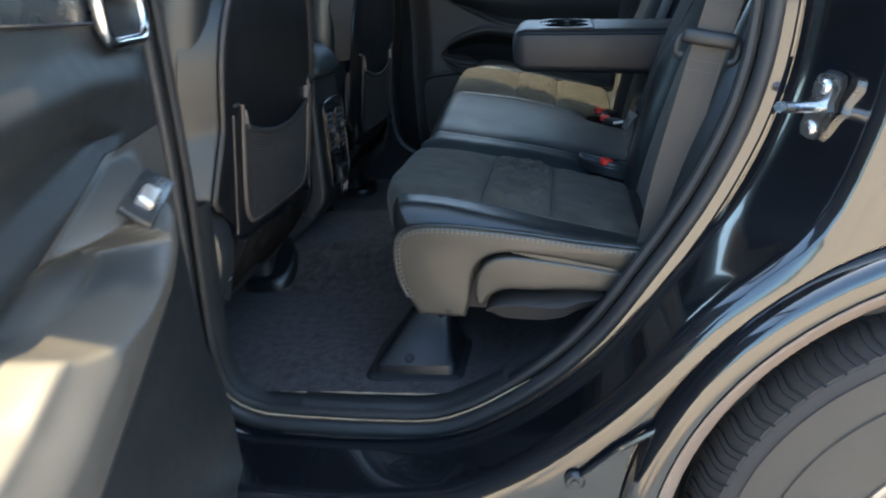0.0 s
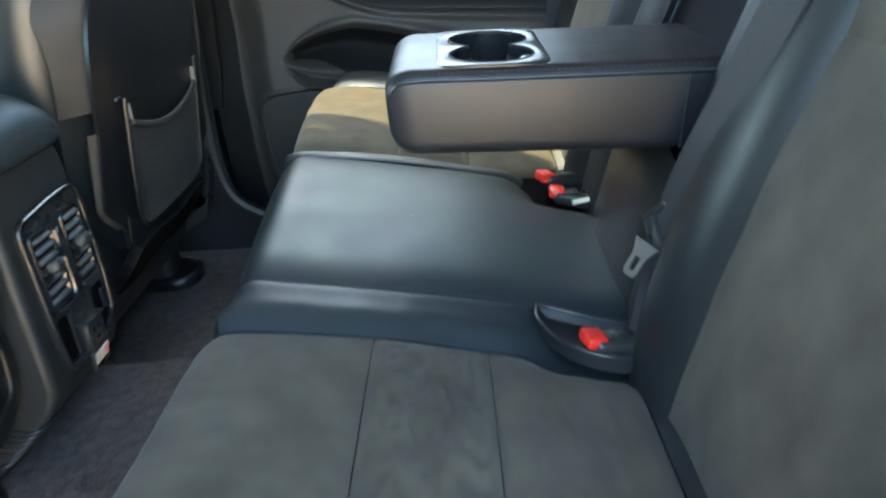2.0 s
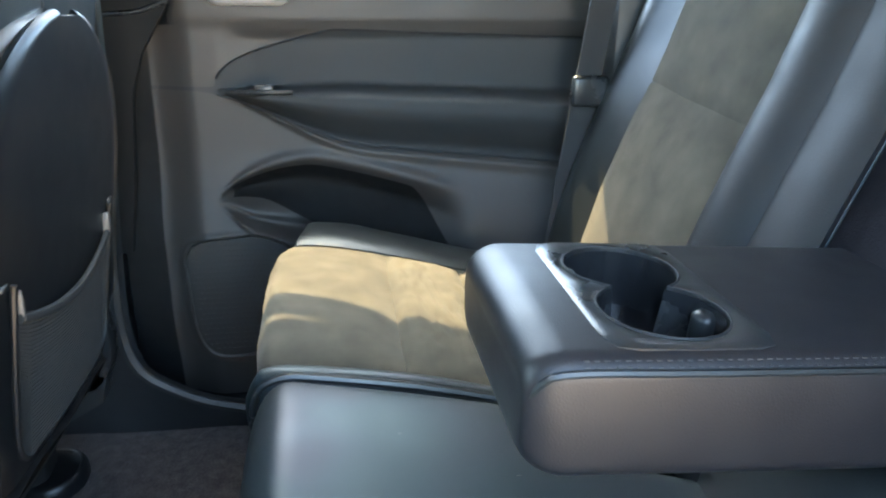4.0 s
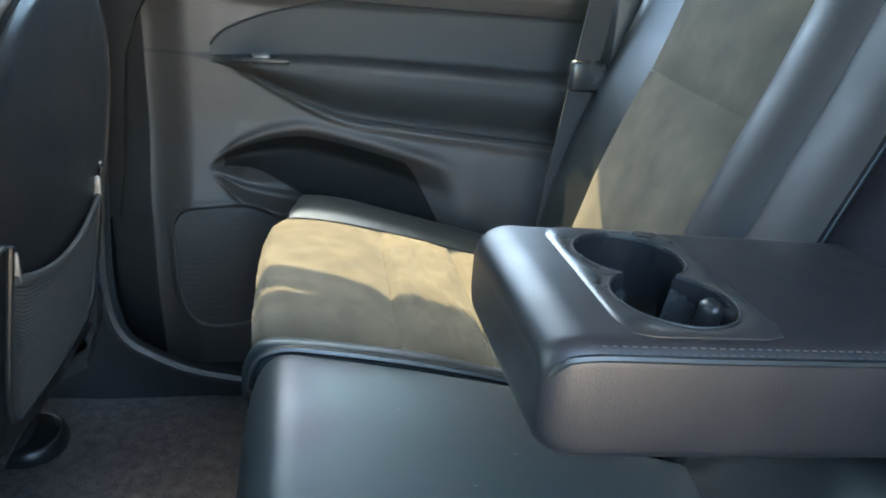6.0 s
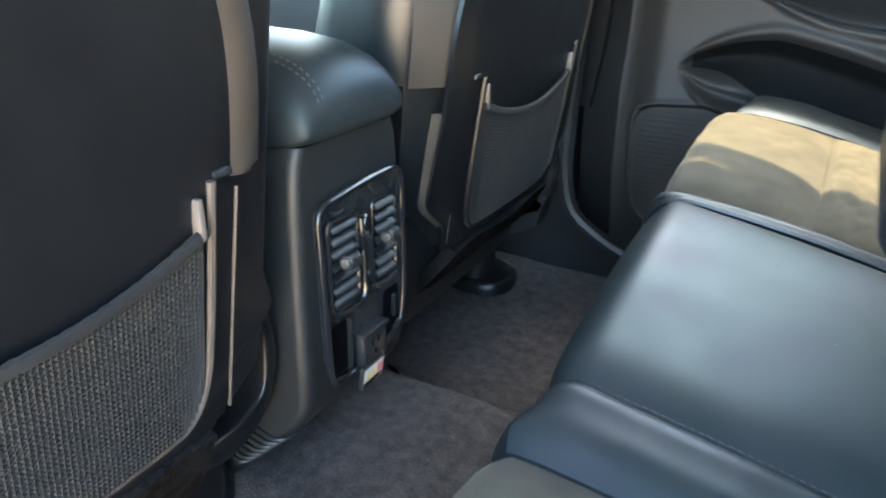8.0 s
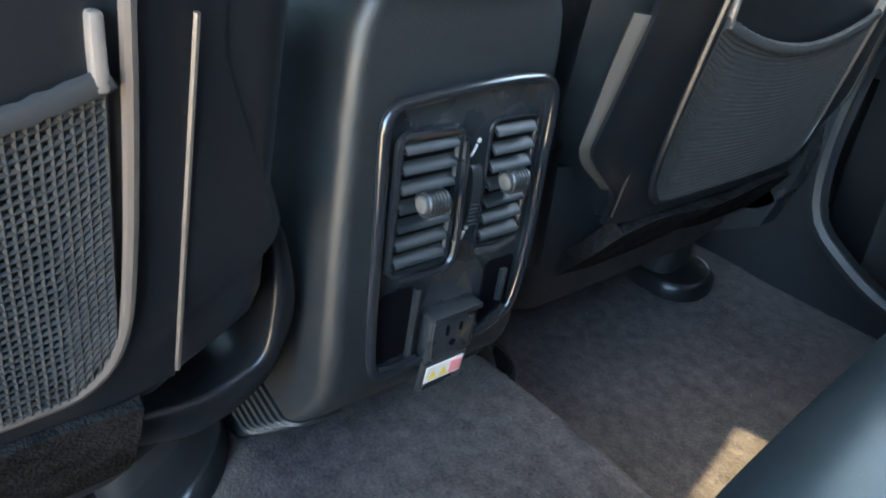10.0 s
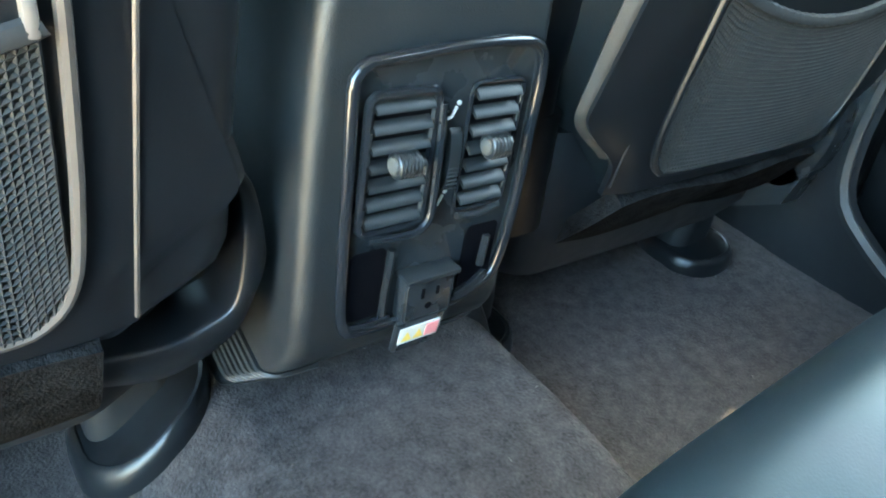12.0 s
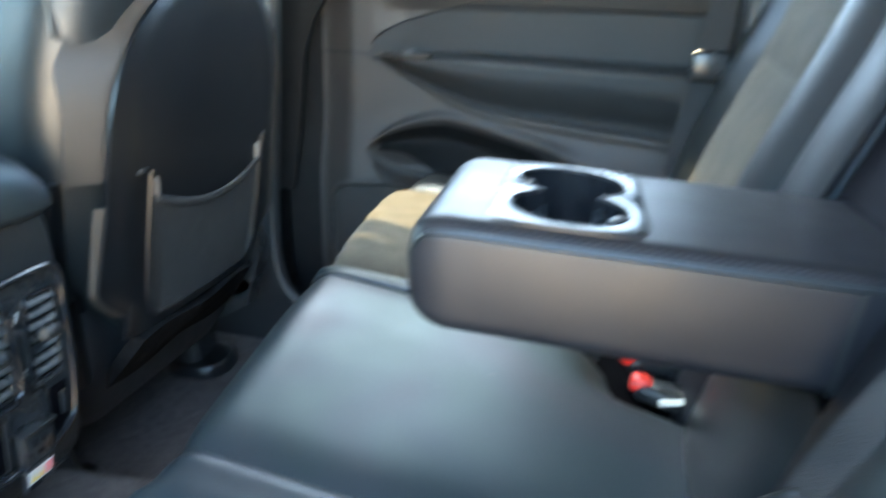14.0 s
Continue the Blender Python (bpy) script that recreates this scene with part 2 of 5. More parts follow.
def block(size, at=(0, 0, 0), bevel=0.004, seg=2, m=None, bm=None):
    """A bevelled box."""
    tmp = bmesh.new()
    bmesh.ops.create_cube(tmp, size=1, matrix=Matrix.Diagonal((*size, 1)))
    if bevel:
        bmesh.ops.bevel(tmp, geom=tmp.edges[:], offset=min(bevel, min(size) * 0.49), segments=seg, affect="EDGES", profile=0.5)
    bmesh.ops.transform(tmp, matrix=Matrix.Translation(at) @ (m or Matrix()), verts=tmp.verts[:])
    if bm is None:
        return tmp
    me = bpy.data.meshes.new("t")
    tmp.to_mesh(me)
    tmp.free()
    bm.from_mesh(me)
    bpy.data.meshes.remove(me)
    return bm


def rrect(w, h, r, n=6):
    """A rounded rectangle of 4*(n+1) points, centred."""
    out = []
    for cx, cy, a0 in ((w / 2 - r, h / 2 - r, 0), (-w / 2 + r, h / 2 - r, 90), (-w / 2 + r, -h / 2 + r, 180), (w / 2 - r, -h / 2 + r, 270)):
        for k in range(n + 1):
            a = radians(a0 + 90 * k / n)
            out.append((cx + r * math.cos(a), cy + r * math.sin(a)))
    return out


def disc(r, depth, m, sides=28, bevel=0.0, bm=None):
    rings = [[m @ Vector((rr * math.cos(k * 2 * math.pi / sides), rr * math.sin(k * 2 * math.pi / sides), z)) for k in range(sides)]
             for rr, z in ((r, 0), (r, depth - bevel), (r - bevel, depth))]
    return loft(rings, True, bm)


def carve(ob, bm):
    """Cuts the shape bm out of ob's mesh."""
    tool = new("tool", finish(bm, False))
    mod = ob.modifiers.new("cut", "BOOLEAN")
    mod.operation, mod.object, mod.solver = "DIFFERENCE", tool, "EXACT"
    bpy.context.view_layer.update()
    got = bpy.data.meshes.new_from_object(ob.evaluated_get(bpy.context.evaluated_depsgraph_get()))
    ob.modifiers.remove(mod)
    bpy.data.objects.remove(tool)
    ob.data = got
    return ob


def stitches(pts, length=0.0045, gap=0.003, r=0.0006, bm=None):
    """Short thread dashes along pts."""
    bm = bm or bmesh.new()
    pts = [Vector(p) for p in pts]
    total = sum((b - a).length for a, b in zip(pts, pts[1:]))
    fine = spline(pts, max(2, int(total / (length + gap))) * 2)
    for a, b in zip(fine[0::2], fine[1::2]):
        tube([a, b], r, 5, bm=bm)
    return bm


# ---- the ground and the car's shell ----
ground = part("ground", grid(lambda u, v: ((u - 0.5) * 600, (v - 0.5) * 600, 0), 8, 8), CONCRETE)
tagged(ground, "sandy beige sunlit concrete paving", "paving", kind="structure")


def opening_paths(sign):
    a = [(-0.035, 1.5), (-0.04, 1.2), (-0.04, 0.9), (-0.038, 0.62), (-0.018, 0.525), (0.035, 0.480), (0.103, 0.466), (0.24, 0.462), (0.361, 0.470), (0.486, 0.534), (0.593, 0.625), (0.675, 0.736), (0.749, 0.854), (0.801, 0.976), (0.822, 1.102), (0.825, 1.3), (0.79, 1.52)]
    d = [(-0.10, 1.5), (-0.10, 1.2), (-0.10, 0.9), (-0.098, 0.60), (-0.07, 0.51), (-0.01, 0.472), (0.059, 0.466), (0.20, 0.462), (0.32, 0.472), (0.428, 0.501), (0.588, 0.616), (0.713, 0.756), (0.817, 0.850), (0.862, 0.956), (0.881, 1.069), (0.885, 1.3), (0.85, 1.52)]
    if sign < 0:
        a[2:6] = [(-0.044, 0.9), (-0.058, 0.62), (-0.040, 0.522), (0.020, 0.476)]
        d[3:6] = [(-0.110, 0.60), (-0.085, 0.508), (-0.020, 0.470)]
    return spline([Vector((x, 0, z)) for x, z in a], 90), spline([Vector((x, 0, z)) for x, z in d], 90)


def offset_path(path, off):
    """path in the xz plane moved by off towards the opening's middle."""
    out = []
    for i, p in enumerate(path):
        t = (path[min(i + 1, len(path) - 1)] - path[max(i - 1, 0)]).normalized()
        nrm = Vector((-t.z, 0, t.x))
        if nrm.dot(Vector((0.4, 0, 0.9)) - p) < 0:
            nrm = -nrm
        out.append(p + nrm * off)
    return out


def strips(rows, bm=None):
    """A skin over open rows of equal length."""
    bm = bm or bmesh.new()
    vs = [[bm.verts.new(p) for p in r] for r in rows]
    for a, b in zip(vs, vs[1:]):
        for i in range(len(a) - 1):
            bm.faces.new((a[i], a[i + 1], b[i + 1], b[i]))
    return bm


def aty(path, y):
    return [Vector((p.x, y, p.z)) for p in path]


def mixed(a, b, f):
    return [p.lerp(q, f) for p, q in zip(a, b)]


body = thing("car_body", "glossy black sport utility car body with its rear door opening", "car body", kind="structure")
PA, PD = opening_paths(-1)
# door jamb: the painted return round the opening
jamb_rows = [aty(offset_path(PA, 0.004), -0.700), aty(offset_path(PA, -0.008), -0.703), aty(mixed(offset_path(PA, -0.012), PD, 0.08), -0.705),
             aty(mixed(PA, PD, 0.26), -0.711), aty(mixed(PA, PD, 0.31), -0.720), aty(mixed(PA, PD, 0.42), -0.752), aty(mixed(PA, PD, 0.75), -0.795),
             aty(mixed(PA, PD, 0.93), -0.826), aty(PD, -0.842), aty(offset_path(PD, -0.006), -0.852), aty(offset_path(PD, -0.014), -0.856)]
part("door_jamb", strips(jamb_rows), PAINT, body, "glossy black painted jamb")
part("pinch_weld_edge", tube(aty(offset_path(PA, -0.012), -0.704), 0.0035, 6, up=(0, 1, 0)), PAINT, body)
# outer skin behind and below the opening
WX, WZ, WR = 1.09, 0.40, 0.382
PE = offset_path(PD, -0.014)
arc = lambda deg, r: (WX + r * math.cos(radians(deg)), WZ + r * math.sin(radians(deg)))
PF = spline([Vector((x, 0, z)) for x, z in [(-0.5, 1.5), (-0.45, 1.2), (-0.42, 0.9), (-0.40, 0.55), (-0.3, 0.36), (-0.12, 0.33), (0.06, 0.33), (0.2, 0.33), (0.36, 0.33), (0.52, 0.335), arc(176, 0.46), arc(160, 0.46), arc(140, 0.46), arc(118, 0.46), arc(92, 0.46), (1.5, 1.0), (1.7, 1.52)]], 90)
skin_rows = [aty(PE, -0.856), aty(mixed(PE, PF, 0.05), -0.8590), aty(mixed(PE, PF, 0.14), -0.8605), aty(mixed(PE, PF, 0.30), -0.8615), aty(mixed(PE, PF, 0.50), -0.8615), aty(mixed(PE, PF, 0.8), -0.8590), aty(PF, -0.856)]
part("quarter_panel", strips(skin_rows), PAINT, body, "glossy black painted panel reflecting the paving")
# a pressed crease running from the rocker towards the arch
part("body_crease", tube([Vector((x, y, z)) for x, y, z in [(0.565, -0.866, 0.530), (0.610, -0.868, 0.572), (0.648, -0.869, 0.598), (0.690, -0.868, 0.622)]], 0.005, 8), PAINT, body)


def arch_band(sections):
    """A moulding swept round the wheel arch."""
    return strips([[Vector((WX + r * math.cos(radians(a)), y, WZ + r * math.sin(radians(a)))) for a in range(200, -21, -4)] for r, y in sections])


part("wheel_arch_flare", arch_band([(0.482, -0.864), (0.479, -0.876), (0.474, -0.884), (0.466, -0.889), (0.452, -0.889), (0.445, -0.887)]), PAINT, body, "glossy black arch flare")
part("arch_lip", arch_band([(0.4445, -0.889), (0.442, -0.8895), (0.428, -0.880), (0.422, -0.872), (0.420, -0.860), (0.424, -0.79)]), FLARE, body, "satin plastic arch lip, tinted for light off the paving")
part("wheelhouse", strips([[Vector((WX + r * math.cos(radians(a)), y, WZ + r * math.sin(radians(a)))) for a in range(200, -21, -8)] for r, y in ((0.424, -0.80), (0.43, -0.6), (0.43, -0.5), (0.05, -0.5))]), DARK, body)
part("rocker_underside", strips([aty(PF[20:60], -0.872), [Vector((p.x, -0.6, 0.30)) for p in PF[20:60]]]), DARK, body)
screw = bmesh.new()
disc(0.014, 0.008, pose(0.558, -0.864, 0.522, 90), bm=screw, bevel=0.004)
disc(0.006, 0.011, pose(0.558, -0.864, 0.522, 90), bm=screw, sides=6)
part("rocker_clip", screw, SATIN, body)

# rubber seal with its lip
seal = thing("door_seal", "black rubber weatherstrip round the rear door opening", "seal", kind="structure")
part("seal_bulb", tube(aty(offset_path(PA, 0.010), -0.688), 0.0135, 10, up=(0, 1, 0)), RUBBER, seal)
part("seal_lip", tube(aty(offset_path(PA, 0.030), -0.676), 0.008, 8, up=(0, 1, 0)), RUBBER, seal)
# interior sill trim inside the seal
sill = thing("sill_trim", "black plastic scuff plate along the door sill", "sill trim", kind="structure")


def sill_piece(i0, i1, wide):
    rows = [aty(offset_path(PA, 0.028)[i0:i1], -0.672), aty(offset_path(PA, 0.034)[i0:i1], -0.674), aty(offset_path(PA, wide)[i0:i1], -0.664), aty(offset_path(PA, wide + 0.004)[i0:i1], -0.658), aty(offset_path(PA, wide + 0.004)[i0:i1], -0.636)]
    return strips(rows)


ISEAM0 = min(range(91), key=lambda i: abs(PA[i].x - 0.10) + abs(PA[i].z - 0.466))
ISEAM1 = min(range(91), key=lambda i: abs(PA[i].x - 0.47) + abs(PA[i].z - 0.52))
part("front_cover", sill_piece(22, ISEAM0 + 1, 0.036), PLASTIC, sill)
part("scuff_plate", sill_piece(ISEAM0, ISEAM1 + 1, 0.040), PLASTIC, sill)
part("rear_cover", sill_piece(ISEAM1, 91, 0.026), PLASTIC, sill)

# striker on the jamb
striker = thing("door_striker", "zinc-plated steel door striker bolted to the jamb", "striker", at=(0.838, -0.790, 0.985))
plate_ring = [(0.000, 0.048), (0.013, 0.046), (0.018, 0.034), (0.016, 0.012), (0.021, 0.0), (0.016, -0.012), (0.018, -0.034), (0.013, -0.046), (0.0, -0.048), (-0.013, -0.046), (-0.018, -0.034), (-0.016, -0.010), (-0.018, 0.0), (-0.016, 0.012), (-0.018, 0.034), (-0.013, 0.046)]
turn = pose(0, 0, 0, 0, 0, -58) @ pose(0, 0, 0, 0, 16, 0)
part("plate", loft([[turn @ Vector((a * 0.74, y, b * 0.78)) for a, b in plate_ring] for y in (0.004, -0.006)]), STEEL, striker)
part("backing_plate", loft([[turn @ Vector((a * 0.82, y, b * 0.84)) for a, b in plate_ring] for y in (0.012, 0.004)]), DARK, striker)
for z in (0.025, -0.025):
    sc = bmesh.new()
    disc(0.0085, 0.004, turn @ pose(0, -0.006, z, 90), bm=sc, bevel=0.002)
    disc(0.0045, 0.0046, turn @ pose(0, -0.006, z, 90), bm=sc, sides=6)
    part("screw", sc, STEEL, striker)
part("bar", tube([turn @ Vector(p) for p in [(0.002, -0.066, 0.010), (0.002, -0.062, 0.009), (0.001, -0.040, 0.005), (0.0, -0.010, 0.001), (0.0, 0.016, -0.004), (0.0, 0.026, -0.006)]], 0.0082, 12, flat=0.75), STEEL, striker)

# wheel
wheel = thing("wheel", "road wheel with a worn black all-season tyre", "wheel", at=(WX, -0.712, 0.380))
prof = []
TW = 0.128
for y in np.linspace(-TW, TW, 61):
    e = abs(y) / TW
    r = WR - 0.006 * e ** 2 - 0.020 * max(0.0, (e - 0.62) / 0.38) ** 2
    for g in (-0.062, -0.021, 0.021, 0.062):
        if abs(y - g) < 0.0052:
            r -= 0.010
    prof.append((y, r))
side = [(-TW - 0.004, WR - 0.042), (-TW - 0.009, WR - 0.070), (-TW - 0.011, WR - 0.11), (-TW - 0.008, WR - 0.15), (-TW - 0.002, WR - 0.175), (-TW + 0.006, WR - 0.186)]
full = [(y, r) for y, r in side[::-1]] + prof + [(-y, r) for y, r in side]
part("tyre", grid(lambda u, v: (full[round(v * (len(full) - 1))][1] * math.cos(2 * math.pi * u), full[round(v * (len(full) - 1))][0], full[round(v * (len(full) - 1))][1] * math.sin(2 * math.pi * u)), 96, len(full) - 1, closed_u=True), TYRE, wheel, "black rubber tyre with moulded tread", angle=30)


def tread_r(y):
    e = abs(y) / TW
    return WR - 0.006 * e ** 2 - 0.020 * max(0.0, (e - 0.62) / 0.38) ** 2


def on_tread(y, along, out):
    """A point of the tread: y across it, along its run, out of it."""
    r = tread_r(y) + out
    a = along / WR
    return Vector((r * math.cos(a), y, r * math.sin(a)))


def shoulder_block():
    rows = []
    for k in range(9):
        y = -0.1275 + 0.0600 * k / 8
        skew = 0.004 * math.sin(k * 0.8) + 0.16 * (y + 0.10)
        rows.append([on_tread(y, skew + a, o) for a, o in ((-0.0126, -0.002), (-0.0120, 0.0030), (-0.004, 0.0034), (-0.0036, 0.0012), (-0.0028, 0.0012), (-0.0024, 0.0034), (0.0112, 0.0030), (0.0118, -0.002))])
    return finish(loft(rows), False)


blk = shoulder_block()
blk.materials.append(TYRE)
for k in range(84):
    ob = part("tread_block", blk, TYRE, wheel)
    ob.matrix_basis = Matrix.Rotation(-2 * math.pi * k / 84, 4, "Y")
part("sidewall", grid(lambda u, v: (lambda q: (q[1] * math.cos(2 * math.pi * u), q[0] - 0.002, q[1] * math.sin(2 * math.pi * u)))(side[round(v * (len(side) - 1))]), 96, len(side) - 1, closed_u=True), DUSTY, wheel, "dusty sidewall")
part("sidewall_bead", tube([((WR - 0.088) * math.cos(a), -TW - 0.0125, (WR - 0.088) * math.sin(a)) for a in np.linspace(0, 2 * math.pi, 120, endpoint=False)], 0.0025, 6, closed=True, up=(0, 1, 0)), DUSTY, wheel)
sp = bmesh.new()
for k in range(150):
    a = 2 * math.pi * (k + 0.3) / 150
    for g, w in ((-0.041, 0.028), (0.0, 0.028)):
        off = Matrix.Rotation(-a, 4, "Y") @ Matrix.Translation((WR, g, 0)) @ pose(0, 0, 0, 24)
        vs = [sp.verts.new(off @ Vector(p)) for p in ((0.0008, -w / 2, -0.0010), (0.0008, w / 2, -0.0010), (0.0008, w / 2, 0.0010), (0.0008, -w / 2, 0.0010))]
        sp.faces.new(vs)
tagged(part("tread_sipes", sp, DARK, wheel, smooth=False), kind="stuff")
rimp = [(-TW + 0.008, 0.202), (-TW - 0.004, 0.200), (-TW - 0.006, 0.194), (-TW + 0.004, 0.188), (-TW + 0.03, 0.178), (-TW + 0.035, 0.12), (-TW + 0.02, 0.06), (-TW + 0.02, 0.01)]
part("rim", grid(lambda u, v: (rimp[round(v * 7)][1] * math.cos(2 * math.pi * u), rimp[round(v * 7)][0], rimp[round(v * 7)][1] * math.sin(2 * math.pi * u)), 64, 7, closed_u=True), RIM, wheel, "dusty grey alloy rim")
for k in range(5):
    a = 2 * math.pi * k / 5 + 0.3
    part("spoke", loft([[Matrix.Rotation(-a, 4, "Y") @ Vector((r, -TW + 0.012 + yy, z * w)) for yy, z in ((0, -1), (0, 1), (0.03, 1), (0.03, -1))] for r, w in ((0.04, 0.04), (0.11, 0.026), (0.182, 0.034))]), RIM, wheel)

# shell: roof, far side and ends, with real window openings
def slab(size, at, mat, name, parent, bevel=0.01, m=None):
    return part(name, block(size, at, bevel, m=m), mat, parent)


ceiling = part("ceiling", grid(lambda u, v: (-1.25 + 2.8 * u, -0.66 + 1.32 * v, 1.735 + 0.03 * math.sin(math.pi * v) + 0.03 * math.sin(math.pi * u)), 24, 16, thick=0.05), LINER)
tagged(ceiling, "light grey cloth headliner under the roof", "headliner", kind="structure")
shell = thing("car_shell", "dark closing panels, pillars and rails of the car cabin", "car shell", kind="structure")
for sgn in (1, -1):
    y = 0.80 * sgn
    slab((0.16, 0.07, 1.15), (-0.115, y * 0.97, 1.20), PLASTIC, "pillar", shell, 0.02, pose(0, 0, 0, sgn * 9 * 0.6))
    slab((0.20, 0.07, 0.90), (1.0, 0.76 * sgn, 1.35), PLASTIC, "pillar", shell, 0.02)
    slab((2.9, 0.12, 0.08), (0.1, 0.715 * sgn, 1.775), PLASTIC, "roof_rail", shell, 0.02)
    if sgn > 0:
        slab((0.07, 0.10, 1.36), (-0.070, 0.815, 1.08), SHADE_TRIM, "pillar_cover", shell, 0.02)
        lower = ((-0.10, 0.85), (-0.006, 0.85), (0.008, 0.94), (0.016, 1.02), (0.026, 1.12), (0.046, 1.18), (0.094, 1.257), (0.046, 1.241), (-0.014, 1.236), (-0.10, 1.232))
        upper = ((-0.10, 1.238), (-0.014, 1.242), (0.046, 1.247), (0.092, 1.262), (0.040, 1.280), (-0.02, 1.300), (-0.10, 1.31))
        for outline_ in (lower, upper):
            part("pillar_trim", loft([[Vector((x, y_, z)) for x, z in outline_] for y_ in (0.772, 0.786)]), SHADE_TRIM, shell, smooth=False)
        part("trim_bead", tube(spline([(-0.10, 0.772, 1.234), (-0.014, 0.772, 1.238), (0.046, 0.772, 1.243), (0.094, 0.772, 1.259)], 20), 0.0035, 8), SATIN, shell)
        slab((0.26, 0.07, 0.80), (0.93, 0.735, 1.26), PLASTIC, "quarter_trim", shell, 0.02)
        slab((2.9, 0.22, 0.34), (0.1, 0.865, 0.385), PAINT, "rocker", shell, 0.03)
        slab((0.14, 0.16, 1.30), (-0.09, 0.915, 1.00), PAINT, "pillar_skin", shell, 0.03)
        slab((0.60, 0.16, 0.90), (1.12, 0.885, 0.95), PAINT, "quarter_skin", shell, 0.03)
    slab((1.05, 0.06, 0.80), (-0.72, y, 0.82), TRIM, "front_door_panel", shell, 0.02)
    slab((1.12, 0.05, 0.86), (-0.70, 0.885 * sgn, 0.83), PAINT, "front_door_skin", shell, 0.02)
    slab((0.90, 0.10, 0.75), (1.36, 0.74 * sgn, 0.86), PLASTIC, "cargo_side", shell, 0.02)
    slab((0.12, 0.06, 0.62), (-1.2, 0.76 * sgn, 1.40), PLASTIC, "front_pillar", shell, 0.02, pose(0, 0, 0, 0, 28, 0))
part("roof_skin", grid(lambda u, v: (-1.10 + 2.80 * u, -0.70 + 1.40 * v, 1.80 + 0.05 * math.sin(math.pi * v) + 0.03 * math.sin(math.pi * u)), 20, 14, thick=0.01), PAINT, shell)
slab((0.35, 1.5, 0.62), (-1.22, 0, 0.82), PLASTIC, "dashboard", shell, 0.06)
slab((0.08, 1.5, 0.65), (1.62, 0, 0.83), PLASTIC, "tailgate", shell, 0.03)
slab((0.9, 1.4, 0.04), (1.25, 0, 0.68), CARPET, "cargo_floor", shell, 0.01)
glassy = thing("car_windows", "lightly tinted glass panes of the cabin", "window", kind="structure")
for nm, size, at, m in (("windshield", (0.006, 1.3, 0.85), (-1.10, 0, 1.42), pose(0, 0, 0, 0, 35, 0)), ("rear_glass", (0.006, 1.2, 0.62), (1.60, 0, 1.45), pose(0, 0, 0, 0, -20, 0)),
                        ("front_pane", (1.0, 0.005, 0.50), (-0.70, 0.765, 1.47), pose(0, 0, 0, 10)), ("front_pane", (1.0, 0.005, 0.50), (-0.70, -0.765, 1.47), pose(0, 0, 0, -10)), ("rear_pane", (0.92, 0.005, 0.50), (0.43, 0.765, 1.47), pose(0, 0, 0, 10))):
    part(nm, block(size, at, 0.001, 1, m), TINTED if nm.startswith("rear") else GLASS, glassy)

# ---- floor ----
FZ = 0.515


def floor_z(x, y):
    hump = smooth01(-0.24, -0.10, y) * (1 - smooth01(0.145, 0.19, y))
    z = FZ + 0.082 * hump * (1 - 0.35 * smooth01(0.0, 0.35, x))
    z += 0.02 * smooth01(0.45, 0.75, y)
    z += 0.10 * smooth01(0.42, 0.62, x)
    z += 0.004 * noise.noise((x * 6, y * 6, 0)) + 0.0016 * noise.noise((x * 60, y * 60, 3))
    return z


floor = part("floor", grid(lambda u, v: (-1.1 + 1.95 * u, -0.645 + 1.40 * v, floor_z(-1.1 + 1.95 * u, -0.645 + 1.40 * v)), 150, 130), CARPET)
tagged(floor, "dark purplish grey carpet over the footwells and tunnel", "carpet", kind="structure")
mat_ = part("floor_mat", grid(lambda u, v: (-0.20 + 0.50 * u - 0.03 * v, 0.205 + 0.44 * v, floor_z(-0.20 + 0.50 * u, 0.205 + 0.44 * v) + 0.004), 60, 50, thick=0.003), CARPET)
tagged(mat_, "dark carpet floor mat in the far footwell", "floor mat")

# ---- rear bench ----
NEARP = spline([Vector((x, 0, z)) for x, z in [(0.302, 0.640), (0.274, 0.68), (0.255, 0.745), (0.248, 0.797), (0.253, 0.823), (0.276, 0.836), (0.41, 0.817), (0.525, 0.788), (0.63, 0.762), (0.735, 0.738)]], 160)
CENTP = spline([Vector((x, 0, z)) for x, z in [(0.302, 0.630), (0.276, 0.68), (0.259, 0.755), (0.256, 0.814), (0.263, 0.842), (0.282, 0.855), (0.315, 0.850), (0.36, 0.842), (0.42, 0.830), (0.52, 0.808), (0.63, 0.780), (0.735, 0.756)]], 160)


def u_at(x):
    return max(range(161), key=lambda i: -abs(NEARP[i].x - x) if i > 60 else -9) / 160


def rise(y):
    """The far part of the bench sits a little higher."""
    return 0.10 * max(0.0, y + 0.15) * smooth01(-0.2, 0.1, y)


